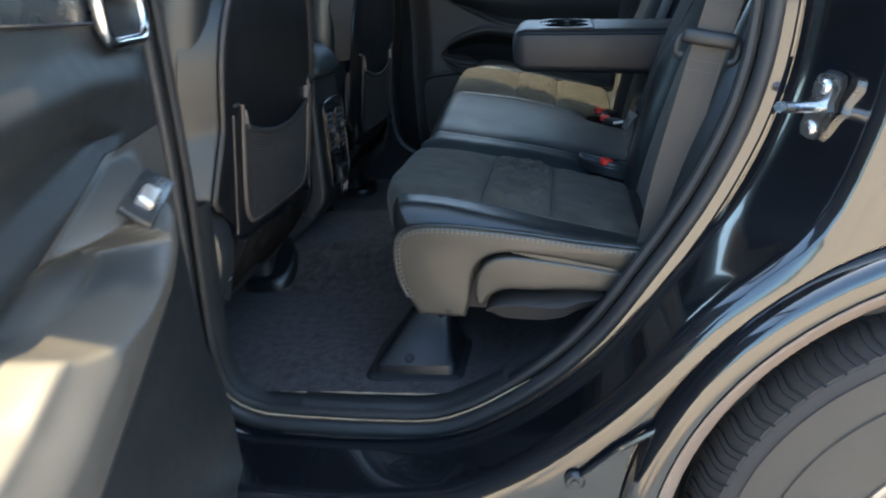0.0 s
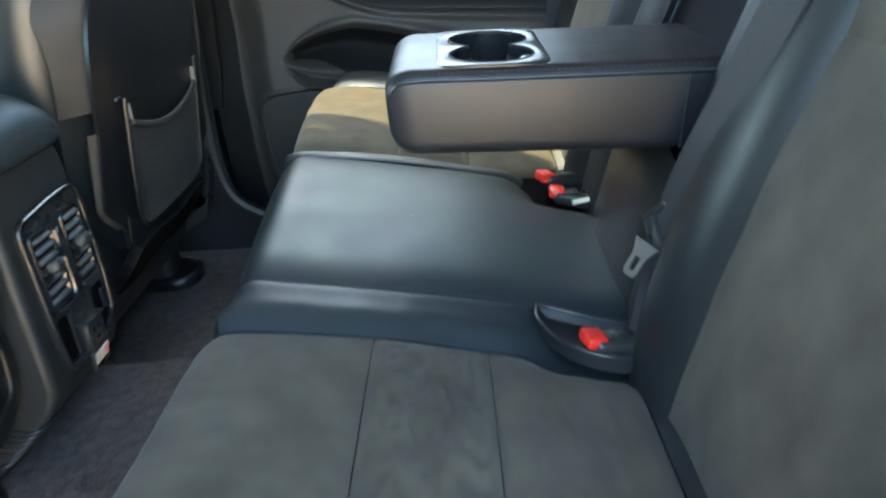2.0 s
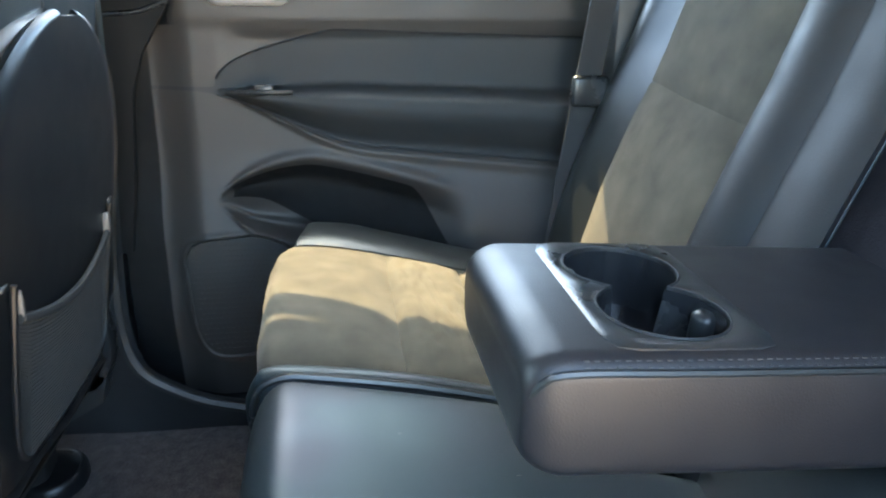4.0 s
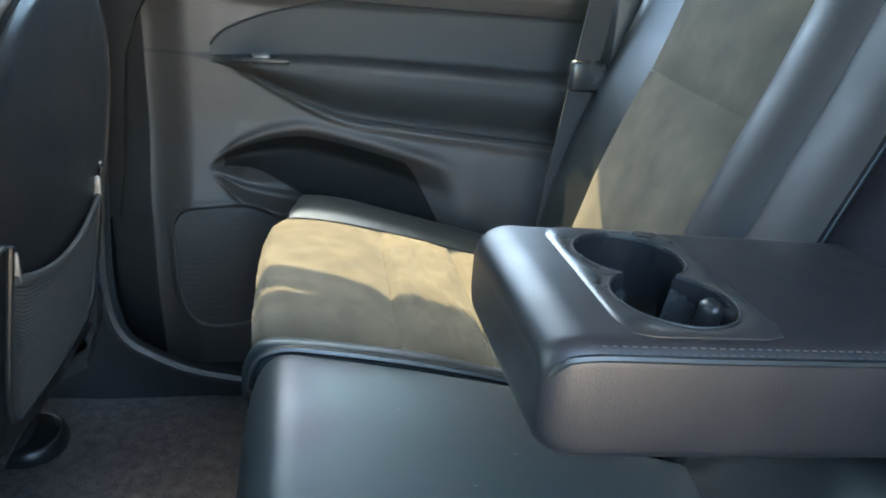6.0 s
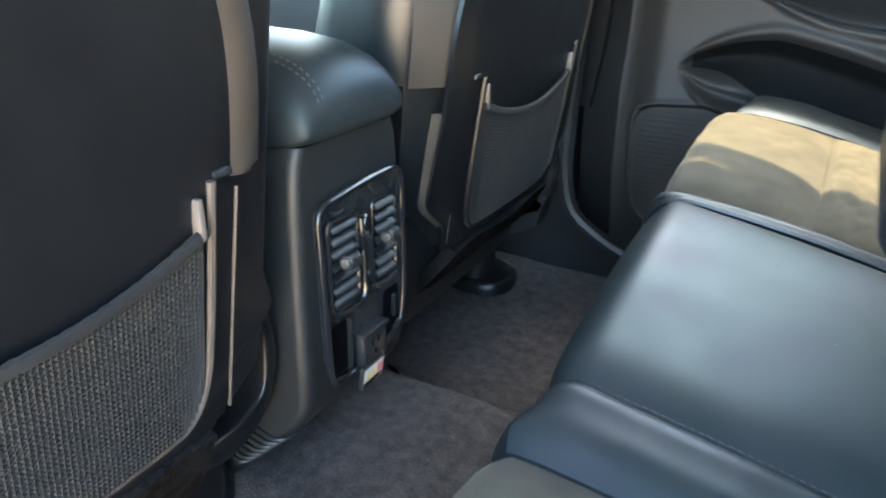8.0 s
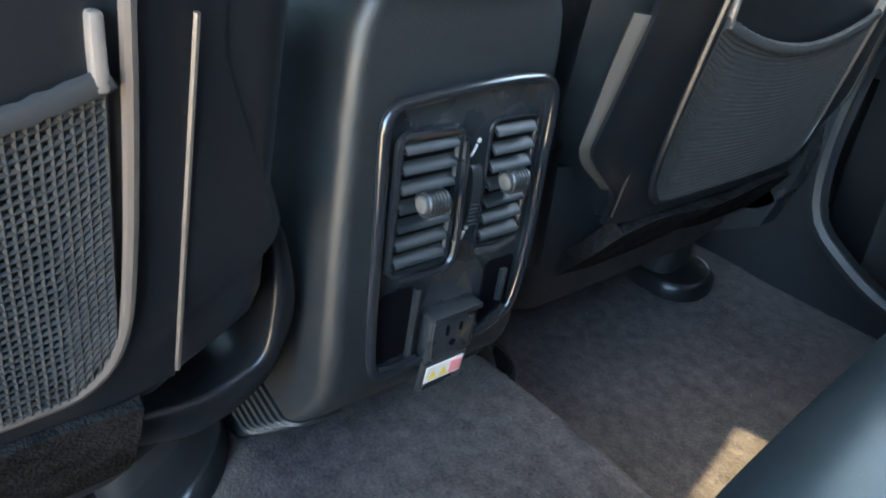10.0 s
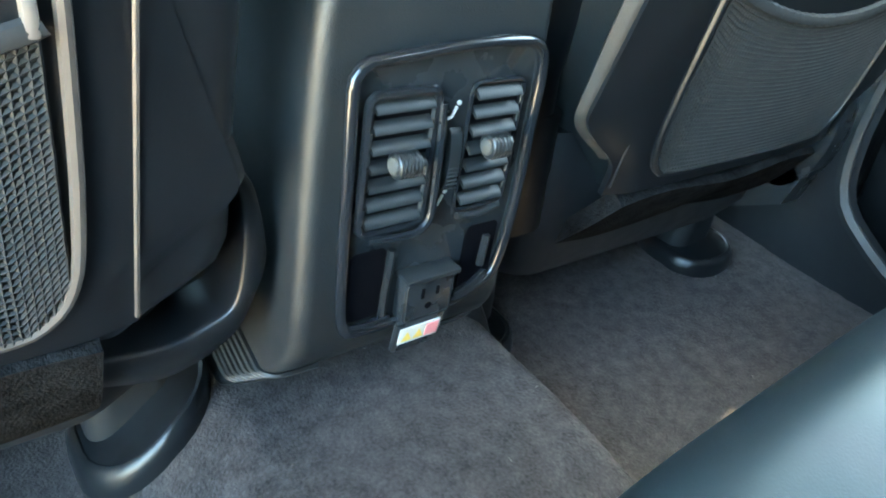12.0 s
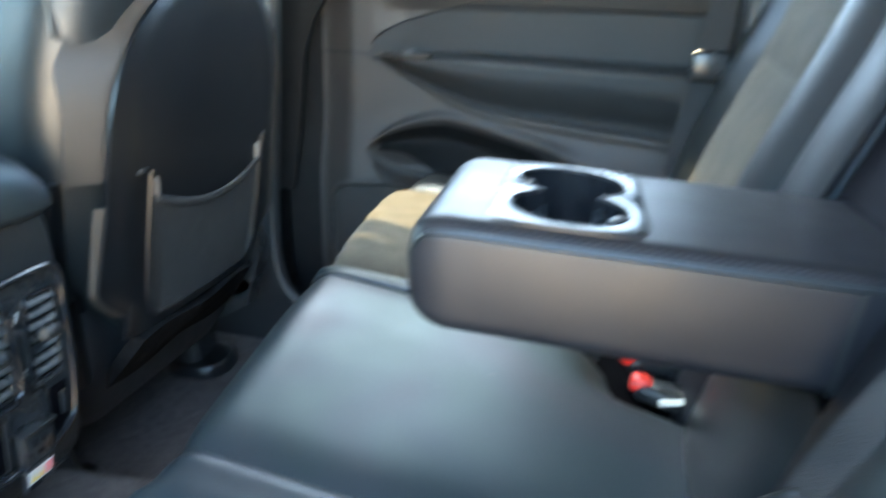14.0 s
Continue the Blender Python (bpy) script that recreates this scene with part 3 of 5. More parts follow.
def cushion(u, y, lift=0.0):
    """The bench's upholstered surface: u from the front's foot over the nose to the back."""
    w = smooth01(-0.20, -0.135, y) * (1 - smooth01(0.185, 0.235, y))
    k = u * 160
    i = min(159, int(k))
    f = k - i
    p = NEARP[i].lerp(NEARP[i + 1], f).lerp(CENTP[i].lerp(CENTP[i + 1], f), w)
    a, b = NEARP[max(0, i - 2)], NEARP[min(160, i + 3)]
    t = (b - a).normalized()
    nrm = Vector((-t.z, 0, t.x))
    ridge = 0.005 * math.exp(-((y + 0.178) / 0.016) ** 2) + 0.008 * math.exp(-((y - 0.232) / 0.014) ** 2)
    d = (0.645 if y < 0 else 0.703) - abs(y)
    edge = 0.0
    if d < 0.035:
        edge = -(0.035 - math.sqrt(max(0, 0.035 ** 2 - (0.035 - d) ** 2)))
    corner = 0.040 * smooth01(0.45, 0.642, abs(y) - (0.058 if y > 0 else 0)) * (1 - smooth01(0.30, 0.44, p.x))
    dent = 0.034 * math.exp(-((p.x - 0.660) / 0.064) ** 4 - ((y - 0.186) / 0.066) ** 4)
    dent += 0.024 * math.exp(-((p.x - 0.638) / 0.060) ** 4 - ((y + 0.183) / 0.048) ** 4)
    return p + nrm * (lift + ridge + edge) + Vector((corner, y, rise(y) - dent))


def padded(top, low, nu, nv):
    """A closed pad between two surfaces over the same square."""
    bm = bmesh.new()
    a, b = ([[bm.verts.new(f(i / nu, j / nv)) for j in range(nv + 1)] for i in range(nu + 1)] for f in (top, low))
    for i in range(nu):
        for j in range(nv):
            bm.faces.new((a[i][j], a[i + 1][j], a[i + 1][j + 1], a[i][j + 1]))
            bm.faces.new((b[i][j], b[i][j + 1], b[i + 1][j + 1], b[i + 1][j]))
    for i in range(nu):
        for j in (0, nv):
            bm.faces.new((a[i][j], a[i + 1][j], b[i + 1][j], b[i][j]))
    for j in range(nv):
        for i in (0, nu):
            bm.faces.new((a[i][j], a[i][j + 1], b[i][j + 1], b[i][j]))
    return bm


def bench_patch(u0, u1, y0, y1, puff=0.006, dip=0.005, nu=24, nv=16, wrinkle=0.0):
    def fn(a, b):
        u, y = u0 + (u1 - u0) * a, y0 + (y1 - y0) * b
        ex = min(a, 1 - a) * 2 * nu * 0.09
        ey = min(b, 1 - b) * 2 * nv * 0.09
        e = min(1, ex) * min(1, ey)
        lift = puff * (1 - (2 * a - 1) ** 4) * (1 - (2 * b - 1) ** 4) - dip * (1 - e) ** 2
        if wrinkle:
            lift += e * (wrinkle * noise.noise((u * 30, y * 30, 1)) + wrinkle * 0.6 * noise.noise((u * 70, y * 50, 7)))
            # slanting creases
            q = u * 34 + y * 20
            lift += wrinkle * 0.8 * e * max(0.0, 1 - 3.2 * abs(noise.noise((q, y * 9 - u * 12, 3)))) * max(0.0, noise.noise((u * 9, y * 8, 5)) + 0.35)
        return cushion(u, y, lift)
    return padded(fn, lambda a, b: cushion(u0 + (u1 - u0) * a, y0 + (y1 - y0) * b, -0.014), nu, nv)


UA, UB, UF, UBK = u_at(0.412), u_at(0.526), 0.0, 1.0
bench60 = thing("rear_seat_cushion", "black leather and charcoal suede rear seat cushion, wider split part", "car seat")
bench40 = thing("rear_seat_cushion", "sunlit black leather and suede rear seat cushion, narrower split part", "car seat")
gap = 0.0007
URB = u_at(0.672)
for parent, ya, yb in ((bench60, -0.556, -0.205), (bench40, 0.262, 0.596)):
    for u0, u1, wr in ((UF, UA - gap, 0.0015), (UA + gap, UB - gap, 0.0065 if ya < 0 else 0.003), (UB + gap, URB - gap, 0.0015)):
        part("suede_panel", bench_patch(u0, u1, ya, yb, 0.008, 0.006, 48, 56, wr), SUEDE, parent, "charcoal perforated suede insert")
for parent, ya, yb in ((bench60, -0.556, -0.205), (bench40, 0.262, 0.596)):
    part("rear_border", bench_patch(URB + gap, 1, ya, yb, 0.004, 0.004, 14, 30), LEATHER, parent, "black leather rear border")
part("outer_bolster", bench_patch(0, 1, -0.644, -0.557, 0.003, 0.004, 90, 20, 0.0005), LEATHER, bench60, "black leather border with grey stitching")
part("inner_border", bench_patch(0, 1, -0.204, -0.131, 0.002, 0.004, 90, 22, 0.0008), SMOOTH_LEATHER, bench60)
part("centre_pad", bench_patch(0, 1, -0.130, 0.212, 0.010, 0.006, 90, 40), SMOOTH_LEATHER, bench60, "smooth black leather centre pad")
part("inner_border", bench_patch(0, 1, 0.216, 0.261, 0.004, 0.004, 90, 14), SMOOTH_LEATHER, bench40)
part("outer_bolster", bench_patch(0, 1, 0.598, 0.702, 0.003, 0.004, 90, 20), LEATHER, bench40)
part("piping", tube([cushion(u, 0.214, 0.004) for u in np.linspace(0.02, 0.8, 70)], 0.0045, 8), LEATHER, bench40)
st = bmesh.new()
stitches([cushion(u, -0.571, 0.0035) for u in np.linspace(0.1, 0.97, 50)], bm=st)
tagged(part("stitching", st, THREAD, bench60), kind="stuff")
st = bmesh.new()
stitches([cushion(u, -0.135, 0.0025) for u in np.linspace(0.2, 0.97, 50)], 0.0035, 0.003, 0.0003, bm=st)
tagged(part("stitching", st, LEATHER, bench60), kind="stuff")
# underside and side shields
for y0, y1, par in ((-0.575, 0.21, bench60), (0.22, 0.64, bench40)):
    ring = [(0.318, 0.645), (0.29, 0.72), (0.31, 0.785), (0.42, 0.785), (0.70, 0.72), (0.72, 0.66), (0.55, 0.63)]
    part("foam_base", loft([[Vector((x, y, z)) for x, z in ring] for y in (y0, y1)]), DARK, par)


def side_shield(y, s):
    """The leather side flap with the cut-out for the lever."""
    out = [(0.288, 0.790), (0.274, 0.755), (0.278, 0.705), (0.298, 0.660), (0.318, 0.645), (0.386, 0.640), (0.394, 0.655), (0.397, 0.695), (0.408, 0.716), (0.430, 0.727), (0.470, 0.729), (0.54, 0.717), (0.62, 0.698), (0.70, 0.685), (0.715, 0.730), (0.60, 0.752), (0.48, 0.778), (0.38, 0.800), (0.32, 0.807)]
    pts = spline([Vector((x, 0, z)) for x, z in out + out[:1]], 80)[:-1]
    c = Vector((0.40, 0, 0.75))
    rings = []
    for k, (dy, sc) in enumerate(((0.02, 1.0), (0.0, 1.0), (-0.005, 0.985), (-0.008, 0.95), (-0.008, 0.85))):
        rings.append([Vector((c.x + (p.x - c.x) * sc, y + s * (dy + 0.18 * max(0.0, 0.79 - p.z)), c.z + (p.z - c.z) * sc)) for p in pts])
    return loft(rings)


def inset(pts, off):
    """A closed outline in the xz plane drawn inwards by off."""
    n = len(pts)
    area = sum(pts[k].x * pts[(k + 1) % n].z - pts[(k + 1) % n].x * pts[k].z for k in range(n))
    out = []
    for k, p in enumerate(pts):
        t = (pts[(k + 1) % n] - pts[k - 1]).normalized()
        nrm = Vector((-t.z, 0, t.x)) * (1 if area > 0 else -1)
        out.append(p + nrm * off)
    return out


def hang(x, z, y):
    """A point of the flap, which leans in a little towards its foot."""
    d = max(0.0, 0.79 - z)
    return Vector((x, y + 0.06 * d, z + 0.078 * d))


def soft_panel(outline, y, n, round_=0.006):
    """A padded panel hanging in the leaning plane of the seat's side."""
    pts = spline([Vector((x, 0, z)) for x, z in outline + outline[:1]], n)[:-1]
    rows = []
    for dy, off in ((0.022, 0.0), (round_, 0.0), (round_ * 0.45, round_ * 0.2), (round_ * 0.12, round_ * 0.6), (0.0, round_ * 1.3)):
        rows.append([hang(p.x, p.z, y + dy) for p in inset(pts, off)])
    return loft(rows)


SEAM = [(0.303, 0.678), (0.293, 0.708), (0.289, 0.746), (0.292, 0.780), (0.303, 0.798), (0.327, 0.806), (0.368, 0.807), (0.430, 0.800), (0.497, 0.790), (0.563, 0.777), (0.623, 0.767), (0.70, 0.755)]
NOTCH = [(0.712, 0.735), (0.70, 0.706), (0.624, 0.7265), (0.573, 0.739), (0.526, 0.750), (0.478, 0.758), (0.448, 0.7575), (0.424, 0.747), (0.409, 0.723), (0.403, 0.691), (0.399, 0.662), (0.392, 0.643), (0.386, 0.640), (0.324, 0.646), (0.316, 0.651)]
part("side_shield", soft_panel(SEAM + NOTCH, -0.652, 150), FLAP, bench60, "black leather side flap, colour raised for light off the paving")
LOWER = [(0.411, 0.668), (0.415, 0.664), (0.424, 0.665), (0.436, 0.683), (0.460, 0.692), (0.505, 0.690), (0.56, 0.690), (0.69, 0.682), (0.70, 0.69), (0.698, 0.7025), (0.624, 0.722), (0.573, 0.734), (0.526, 0.7435), (0.478, 0.751), (0.450, 0.7505), (0.429, 0.741), (0.415, 0.720), (0.4095, 0.691)]
part("lower_shield", soft_panel(LOWER, -0.651, 130, 0.005), FLAP, bench60)
part("seam_piping", tube([hang(x, z + 0.0015, -0.6490) for x, z in [(p.x, p.z) for p in spline([Vector((a, 0, b)) for a, b in SEAM], 80)]], 0.0032, 8), LEATHER, bench60)
lev = []
for x, zt, zr, zb in ((0.424, 0.660, 0.659, 0.656), (0.434, 0.670, 0.664, 0.650), (0.450, 0.677, 0.667, 0.643), (0.475, 0.680, 0.667, 0.640), (0.515, 0.678, 0.662, 0.638), (0.545, 0.684, 0.662, 0.643), (0.570, 0.688, 0.671, 0.657), (0.605, 0.688, 0.677, 0.669)):
    lev.append([Vector((x, -0.590, zt)), Vector((x, -0.612, zt)), Vector((x, -0.628, zr + 0.002)), Vector((x, -0.630, zr)), Vector((x, -0.629, zr - 0.002)), Vector((x, -0.622, zb)), Vector((x, -0.590, zb))])
part("fold_lever", loft(lev), TRIM, bench60, "satin grey plastic fold lever", angle=50)
part("side_shield", side_shield(0.692, -1), FLAP, bench40, "black leather side flap, colour raised for light off the paving")
st = bmesh.new()
seam = spline([Vector((x, 0, z)) for x, z in SEAM], 120)
for off in (0.0045, 0.0085):
    row = [p + Vector((-t.z, 0, t.x)) * -off for p, t in ((seam[k], (seam[min(k + 1, 119)] - seam[max(k - 1, 0)]).normalized()) for k in range(120))]
    stitches([hang(p.x, p.z, -0.6535) for p in row], bm=st)
tagged(part("stitching", st, SEAM_THREAD, bench60), kind="stuff")
brk = thing("seat_anchor_cover", "black plastic cover over the seat mounting on the carpet", "cover", at=(0.28, -0.53, FZ))
wedge = []
for x0, x1, y0, y1, z in ((-0.066, 0.082, -0.066, 0.075, 0.0), (-0.062, 0.080, -0.062, 0.072, 0.022), (-0.050, 0.074, -0.048, 0.066, 0.034), (-0.020, 0.070, -0.020, 0.060, 0.070), (0.004, 0.068, 0.0, 0.056, 0.105), (0.012, 0.066, 0.006, 0.052, 0.150)):
    wedge.append([Vector(((x0 + x1) / 2 + a, (y0 + y1) / 2 + b, z)) for a, b in rrect(x1 - x0, y1 - y0, 0.016, 4)])
part("cover", loft(wedge), BACK, brk, "black moulded wedge cover")
part("flange", loft([[Vector((0.008 + a, 0.004 + b, z)) for a, b in rrect(w, w2, 0.02, 4)] for w, w2, z in ((0.172, 0.164, -0.006), (0.170, 0.162, 0.003), (0.160, 0.152, 0.006))]), DARK, brk)
part("bolt_cap", disc(0.008, 0.004, pose(0.0, -0.052, 0.030, 38), 12, 0.0015), DARK, brk)

# backrests
def back(v, y, lift=0.0):
    """The backrest's surface, v from foot to top (0..1)."""
    z = 0.735 + 0.62 * v
    zr = rise(y)
    x = 0.705 + 0.36 * (z - 0.76) - 0.02 * math.sin(math.pi * min(1, v * 1.6)) * 0.5
    d = (0.645 if y < 0 else 0.705) - abs(y)
    e = -(0.05 - math.sqrt(max(0, 0.05 ** 2 - (0.05 - d) ** 2))) if d < 0.05 else 0
    bol = 0.018 * math.exp(-((abs(y) - 0.225) / (0.05 if y < 0 else 0.036)) ** 2) + 0.02 * math.exp(-((abs(y) - (0.60 if y < 0 else 0.655)) / 0.05) ** 2)
    return Vector((x, y, z + zr)) + Vector((-0.94, 0, 0.34)) * (lift + e + bol)


def back_patch(v0, v1, y0, y1, puff=0.005, dip=0.005, nu=30, nv=20, wr=0.0):
    def fn(a, b):
        v, y = v0 + (v1 - v0) * a, y0 + (y1 - y0) * b
        e = min(1, min(a, 1 - a) * 2 * nu * 0.09) * min(1, min(b, 1 - b) * 2 * nv * 0.09)
        lift = puff * (1 - (2 * a - 1) ** 4) * (1 - (2 * b - 1) ** 4) - dip * (1 - e) ** 2
        if wr:
            lift += wr * noise.noise((v * 9, y * 14, 4))
        return back(v, y, lift)
    return grid(fn, nu, nv, thick=0.02)


back60 = thing("rear_bench_back", "black leather rear backrest with charcoal suede insert, near the open door", "car seat")
back40 = thing("rear_bench_back", "black leather rear backrest with sunlit suede insert", "car seat")
for s, par in ((-1, back60), (1, back40)):
    o = (lambda a, b: (-b, -a)) if s < 0 else (lambda a, b: (a, b))
    q0, q1, q2 = (0.285, 0.545, 0.645) if s < 0 else (0.262, 0.548, 0.702)
    for v0, v1 in ((0.02, 0.545), (0.551, 0.86)):
        part("suede_panel", back_patch(v0, v1, *o(q0, q1), 0.006, 0.006, 26, 24, 0.002), SUEDE, par, "charcoal suede insert")
    part("top_band", back_patch(0.866, 1.0, *o(q0, q1), 0.006, 0.006, 12, 24), LEATHER, par)
    part("outer_bolster", back_patch(0.0, 1.0, *o(q1 + 0.003, q2), 0.004, 0.004, 60, 18), LEATHER, par)
    part("inner_bolster", back_patch(0.0, 1.0, *o(0.185, q0 - 0.003), 0.006, 0.005, 60, 18), LEATHER if s < 0 else BOLSTER, par)
    part("centre_edge", back_patch(0.0, 1.0, *o(0.108, 0.182), 0.004, 0.004, 60, 12), BOLSTER, par)
    part("back_board", strips([[back(v, y, -0.03) for y in np.linspace(s * 0.108, s * 0.64, 8)] for v in (0, 0.5, 1.0)]), DARK, par)
part("armrest_recess", grid(lambda u, v: back(0.30 + 0.70 * u, -0.107 + 0.214 * v, -0.022), 12, 8, thick=0.02), LINING, back60, "dark cloth lining of the armrest recess")
for s in (-1, 1):
    part("recess_piping", tube([back(v, s * 0.1075, 0.002) for v in np.linspace(0.30, 1.0, 30)], 0.004, 8), SMOOTH_LEATHER, back60)
part("lower_centre", back_patch(0.0, 0.30, -0.106, 0.106, 0.006, 0.005, 20, 18), LEATHER, back60)

# armrest
arm = thing("fold_down_armrest", "folded-down black leather centre armrest with two cup holders", "armrest", at=(0.445, -0.003, 1.010))
arm.rotation_euler = (radians(2.5), 0, 0)
AX = lambda x: -0.058 * x          # top slopes down towards the backrest


def arm_ring(x):
    f = math.sqrt(max(0.0, 1 - ((0.030 - x) / 0.030) ** 2)) if x < 0.030 else 1.0
    top, bot = 0.048 + AX(x) - 0.022 * (1 - f), -0.040 - 0.075 * x + 0.020 * (1 - f)
    hw = 0.107 - 0.012 * (1 - f)
    h, cz = (top - bot), (top + bot) / 2
    return [Vector((x, a, cz + b)) for a, b in rrect(2 * hw, max(0.01, h), min(0.016, h * 0.3), 5)]


pad = part("pad", loft([arm_ring(x) for x in (0.0, 0.001, 0.003, 0.006, 0.011, 0.017, 0.024, 0.030, 0.10, 0.18, 0.26, 0.36)]), ARM_LEATHER, arm, "black leather armrest pad")
arm_st = bmesh.new()
for s in (-1, 1):
    for yy, zz in ((0.1045, 0.0414), (0.1017, 0.0446)):
        stitches([(x, s * yy, zz + AX(x)) for x in (0.035, 0.06, 0.12, 0.2, 0.33)], 0.0035, 0.003, 0.0005, bm=arm_st)
tagged(part("stitching", arm_st, ARM_THREAD, arm), kind="stuff")
for s in (-1, 1):
    part("piping", tube(spline([(0.004, s * 0.097, 0.014), (0.010, s * 0.103, 0.030), (0.030, s * 0.1065, 0.0385 + AX(0.030)), (0.12, s * 0.1075, 0.0385 + AX(0.12)), (0.33, s * 0.1075, 0.0385 + AX(0.33))], 40), 0.0025, 6), LEATHER, arm)

    part("rear_seam", tube([(0.302 - 0.10 * (0.034 - z) , s * 0.1072, z + AX(0.30)) for z in np.linspace(0.034, -0.040, 12)], 0.0018, 6), LEATHER, arm)


def top_m(x, y, dz=0.0):
    return pose(x, y, 0.048 + AX(x) + dz, 0, 3.32, 0)


PX, PW, PL = 0.112, 0.116, 0.190
HOLES = ((0.0, -0.039, 0.044), (0.0, 0.039, 0.044))
# cup plate: a slab with two merged round wells
plate_bm = bmesh.new()
nseg = 48


def eight(k, grow=0.0):
    """The outline of two overlapping wells."""
    a = 2 * math.pi * k / nseg
    best = 0
    dx, dy = math.cos(a), math.sin(a)
    for hx, hy, r in HOLES:
        r += grow
        b = dx * hx + dy * hy
        c = hx * hx + hy * hy - r * r
        q = b * b - c
        if q > 0:
            best = max(best, b + math.sqrt(q))
    return Vector((dx * best, dy * best, 0))


def outline(k, w, h, r):
    a = 2 * math.pi * k / nseg
    d = Vector((math.cos(a), math.sin(a)))
    best = 0
    pts = rrect(w, h, r, 8)
    for p, q in zip(pts, pts[1:] + pts[:1]):
        p, q = Vector(p), Vector(q)
        e = q - p
        den = d.x * e.y - d.y * e.x
        if abs(den) < 1e-9:
            continue
        t = (p.x * e.y - p.y * e.x) / den
        s_ = (p.x * d.y - p.y * d.x) / den
        if t > 0 and -1e-6 <= s_ <= 1 + 1e-6:
            best = max(best, t)
    return Vector((d.x * best, d.y * best, 0))


M = top_m(PX, 0.0)
rings = []
for k_z, w, h in ((-0.004, PW, PL), (0.0004, PW, PL), (0.0016, PW - 0.004, PL - 0.004)):
    rings.append([M @ (outline(k, w, h, 0.016) + Vector((0, 0, k_z))) for k in range(nseg)])
for g, z in ((0.004, 0.0016), (0.001, 0.0004), (0.0, -0.004), (-0.002, -0.05)):
    rings.append([M @ (eight(k, g) + Vector((0, 0, z))) for k in range(nseg)])
loft(rings, False, plate_bm)
tool_bm = bmesh.new()
loft([[Vector((0.445, -0.003, 1.010)) + arm.rotation_euler.to_matrix() @ (M @ (eight(k, 0.0006) + Vector((0, 0, z)))) for k in range(nseg)] for z in (-0.0495, 0.03)], True, tool_bm)
carve(pad, tool_bm)
part("cup_plate", plate_bm, SATIN, arm, "satin black plastic cup holder insert")
well = bmesh.new()
loft([[M @ (eight(k, 0.0) * s_ + Vector((0, 0, z))) for k in range(nseg)] for s_, z in ((0.975, -0.001), (0.95, -0.047), (0.05, -0.048))], False, well)
part("well_floor", well, GLOSS, arm, "black cup wells")
for hx, hy, r in HOLES:
    gap_a = math.pi / 2 if hy < 0 else -math.pi / 2
    part("well_ring", tube([M @ Vector((hx + (r + 0.001) * math.cos(a), hy + (r + 0.001) * math.sin(a), 0.0012)) for a in np.linspace(gap_a + 0.52, gap_a + 2 * math.pi - 0.52, 40)], 0.0010, 6), DARK, arm)
    a = 0.25 if hy < 0 else 2.9
    part("grip_flap", block((0.018, 0.020, 0.036), (0, 0, 0), 0.007, 3, M @ pose(hx + (r - 0.003) * math.cos(a), hy + (r - 0.003) * math.sin(a), -0.023, 0, 0, math.degrees(a))), SATIN, arm)
part("release_tab", block((0.03, 0.04, 0.006), (0.105, -0.02, -0.049), 0.002), DARK, arm)


# ---- belts and buckles ----
def buckle(at, rz, ry, name="belt_buckle"):
    t = thing(name, "black seat belt buckle with a red release button", "seat belt buckle", at=at)
    t.rotation_euler = (0, radians(ry), radians(rz))
    part("housing", loft([[Vector((x, y, z)) for y, z in rrect(w, h, 0.006)] for x, w, h in ((-0.026, 0.028, 0.014), (-0.022, 0.034, 0.018), (0.02, 0.036, 0.020), (0.045, 0.026, 0.014))]), SATIN, t)
    part("button", block((0.022, 0.028, 0.014), (-0.024, 0, 0.005), 0.004), RED, t)
    part("stalk", block((0.07, 0.022, 0.007), (0.075, 0, -0.004), 0.003), DARK, t)
    return t


buckle((0.652, -0.203, 0.781), 14, 14)
buckle((0.656, 0.196, 0.818), 20, 10)
buckle((0.668, 0.146, 0.806), -6, 12)
pocket = thing("buckle_pocket", "dark moulded recess round the belt buckle in the cushion", "recess")
D_RIM = spline([Vector((x, y, 0.781 - 0.235 * (x - 0.640))) for x, y in [(0.583, -0.134), (0.580, -0.165), (0.594, -0.200), (0.622, -0.221), (0.655, -0.226), (0.685, -0.212), (0.700, -0.182), (0.690, -0.160), (0.640, -0.149), (0.605, -0.140), (0.583, -0.134)]], 48)[:-1]
D_MID = sum(D_RIM, Vector()) / 48
part("rim", tube(D_RIM, 0.0024, 8, closed=True), LEATHER, pocket)
part("hollow", loft([[D_MID + (p - D_MID) * k + Vector((0, 0, dz)) for p in D_RIM] for k, dz in ((1.0, -0.018), (1.0, 0.0), (0.93, -0.006), (0.82, -0.011), (0.1, -0.012))]), DARK, pocket)
hol = thing("buckle_pocket", "dark recess behind the centre pad holding two belt buckles", "recess")
part("hollow", loft([[Vector((0.655 + 0.074 * k * math.cos(a) - 0.016 * k * math.sin(a), 0.184 + 0.072 * k * math.sin(a), 0.785 - 0.235 * 0.074 * k * math.cos(a) + 0.10 * 0.072 * k * math.sin(a) + dz)) for a in np.linspace(0, 2 * math.pi, 40, endpoint=False)] for k, dz in ((1.0, -0.002), (0.97, 0.007), (0.93, 0.005), (0.1, 0.0046))]), VOID, hol)
but = thing("seat_release_button", "small round black button on the backrest bolster", "button")
part("cap", disc(0.010, 0.006, Matrix.Translation((0.712, -0.262, 0.868)) @ pose(0, 0, 0, 0, -70, 0), 20, 0.002), SATIN, but)
tag = thing("seat_belt_label", "white cloth label sewn on the belt by the far buckles", "label")
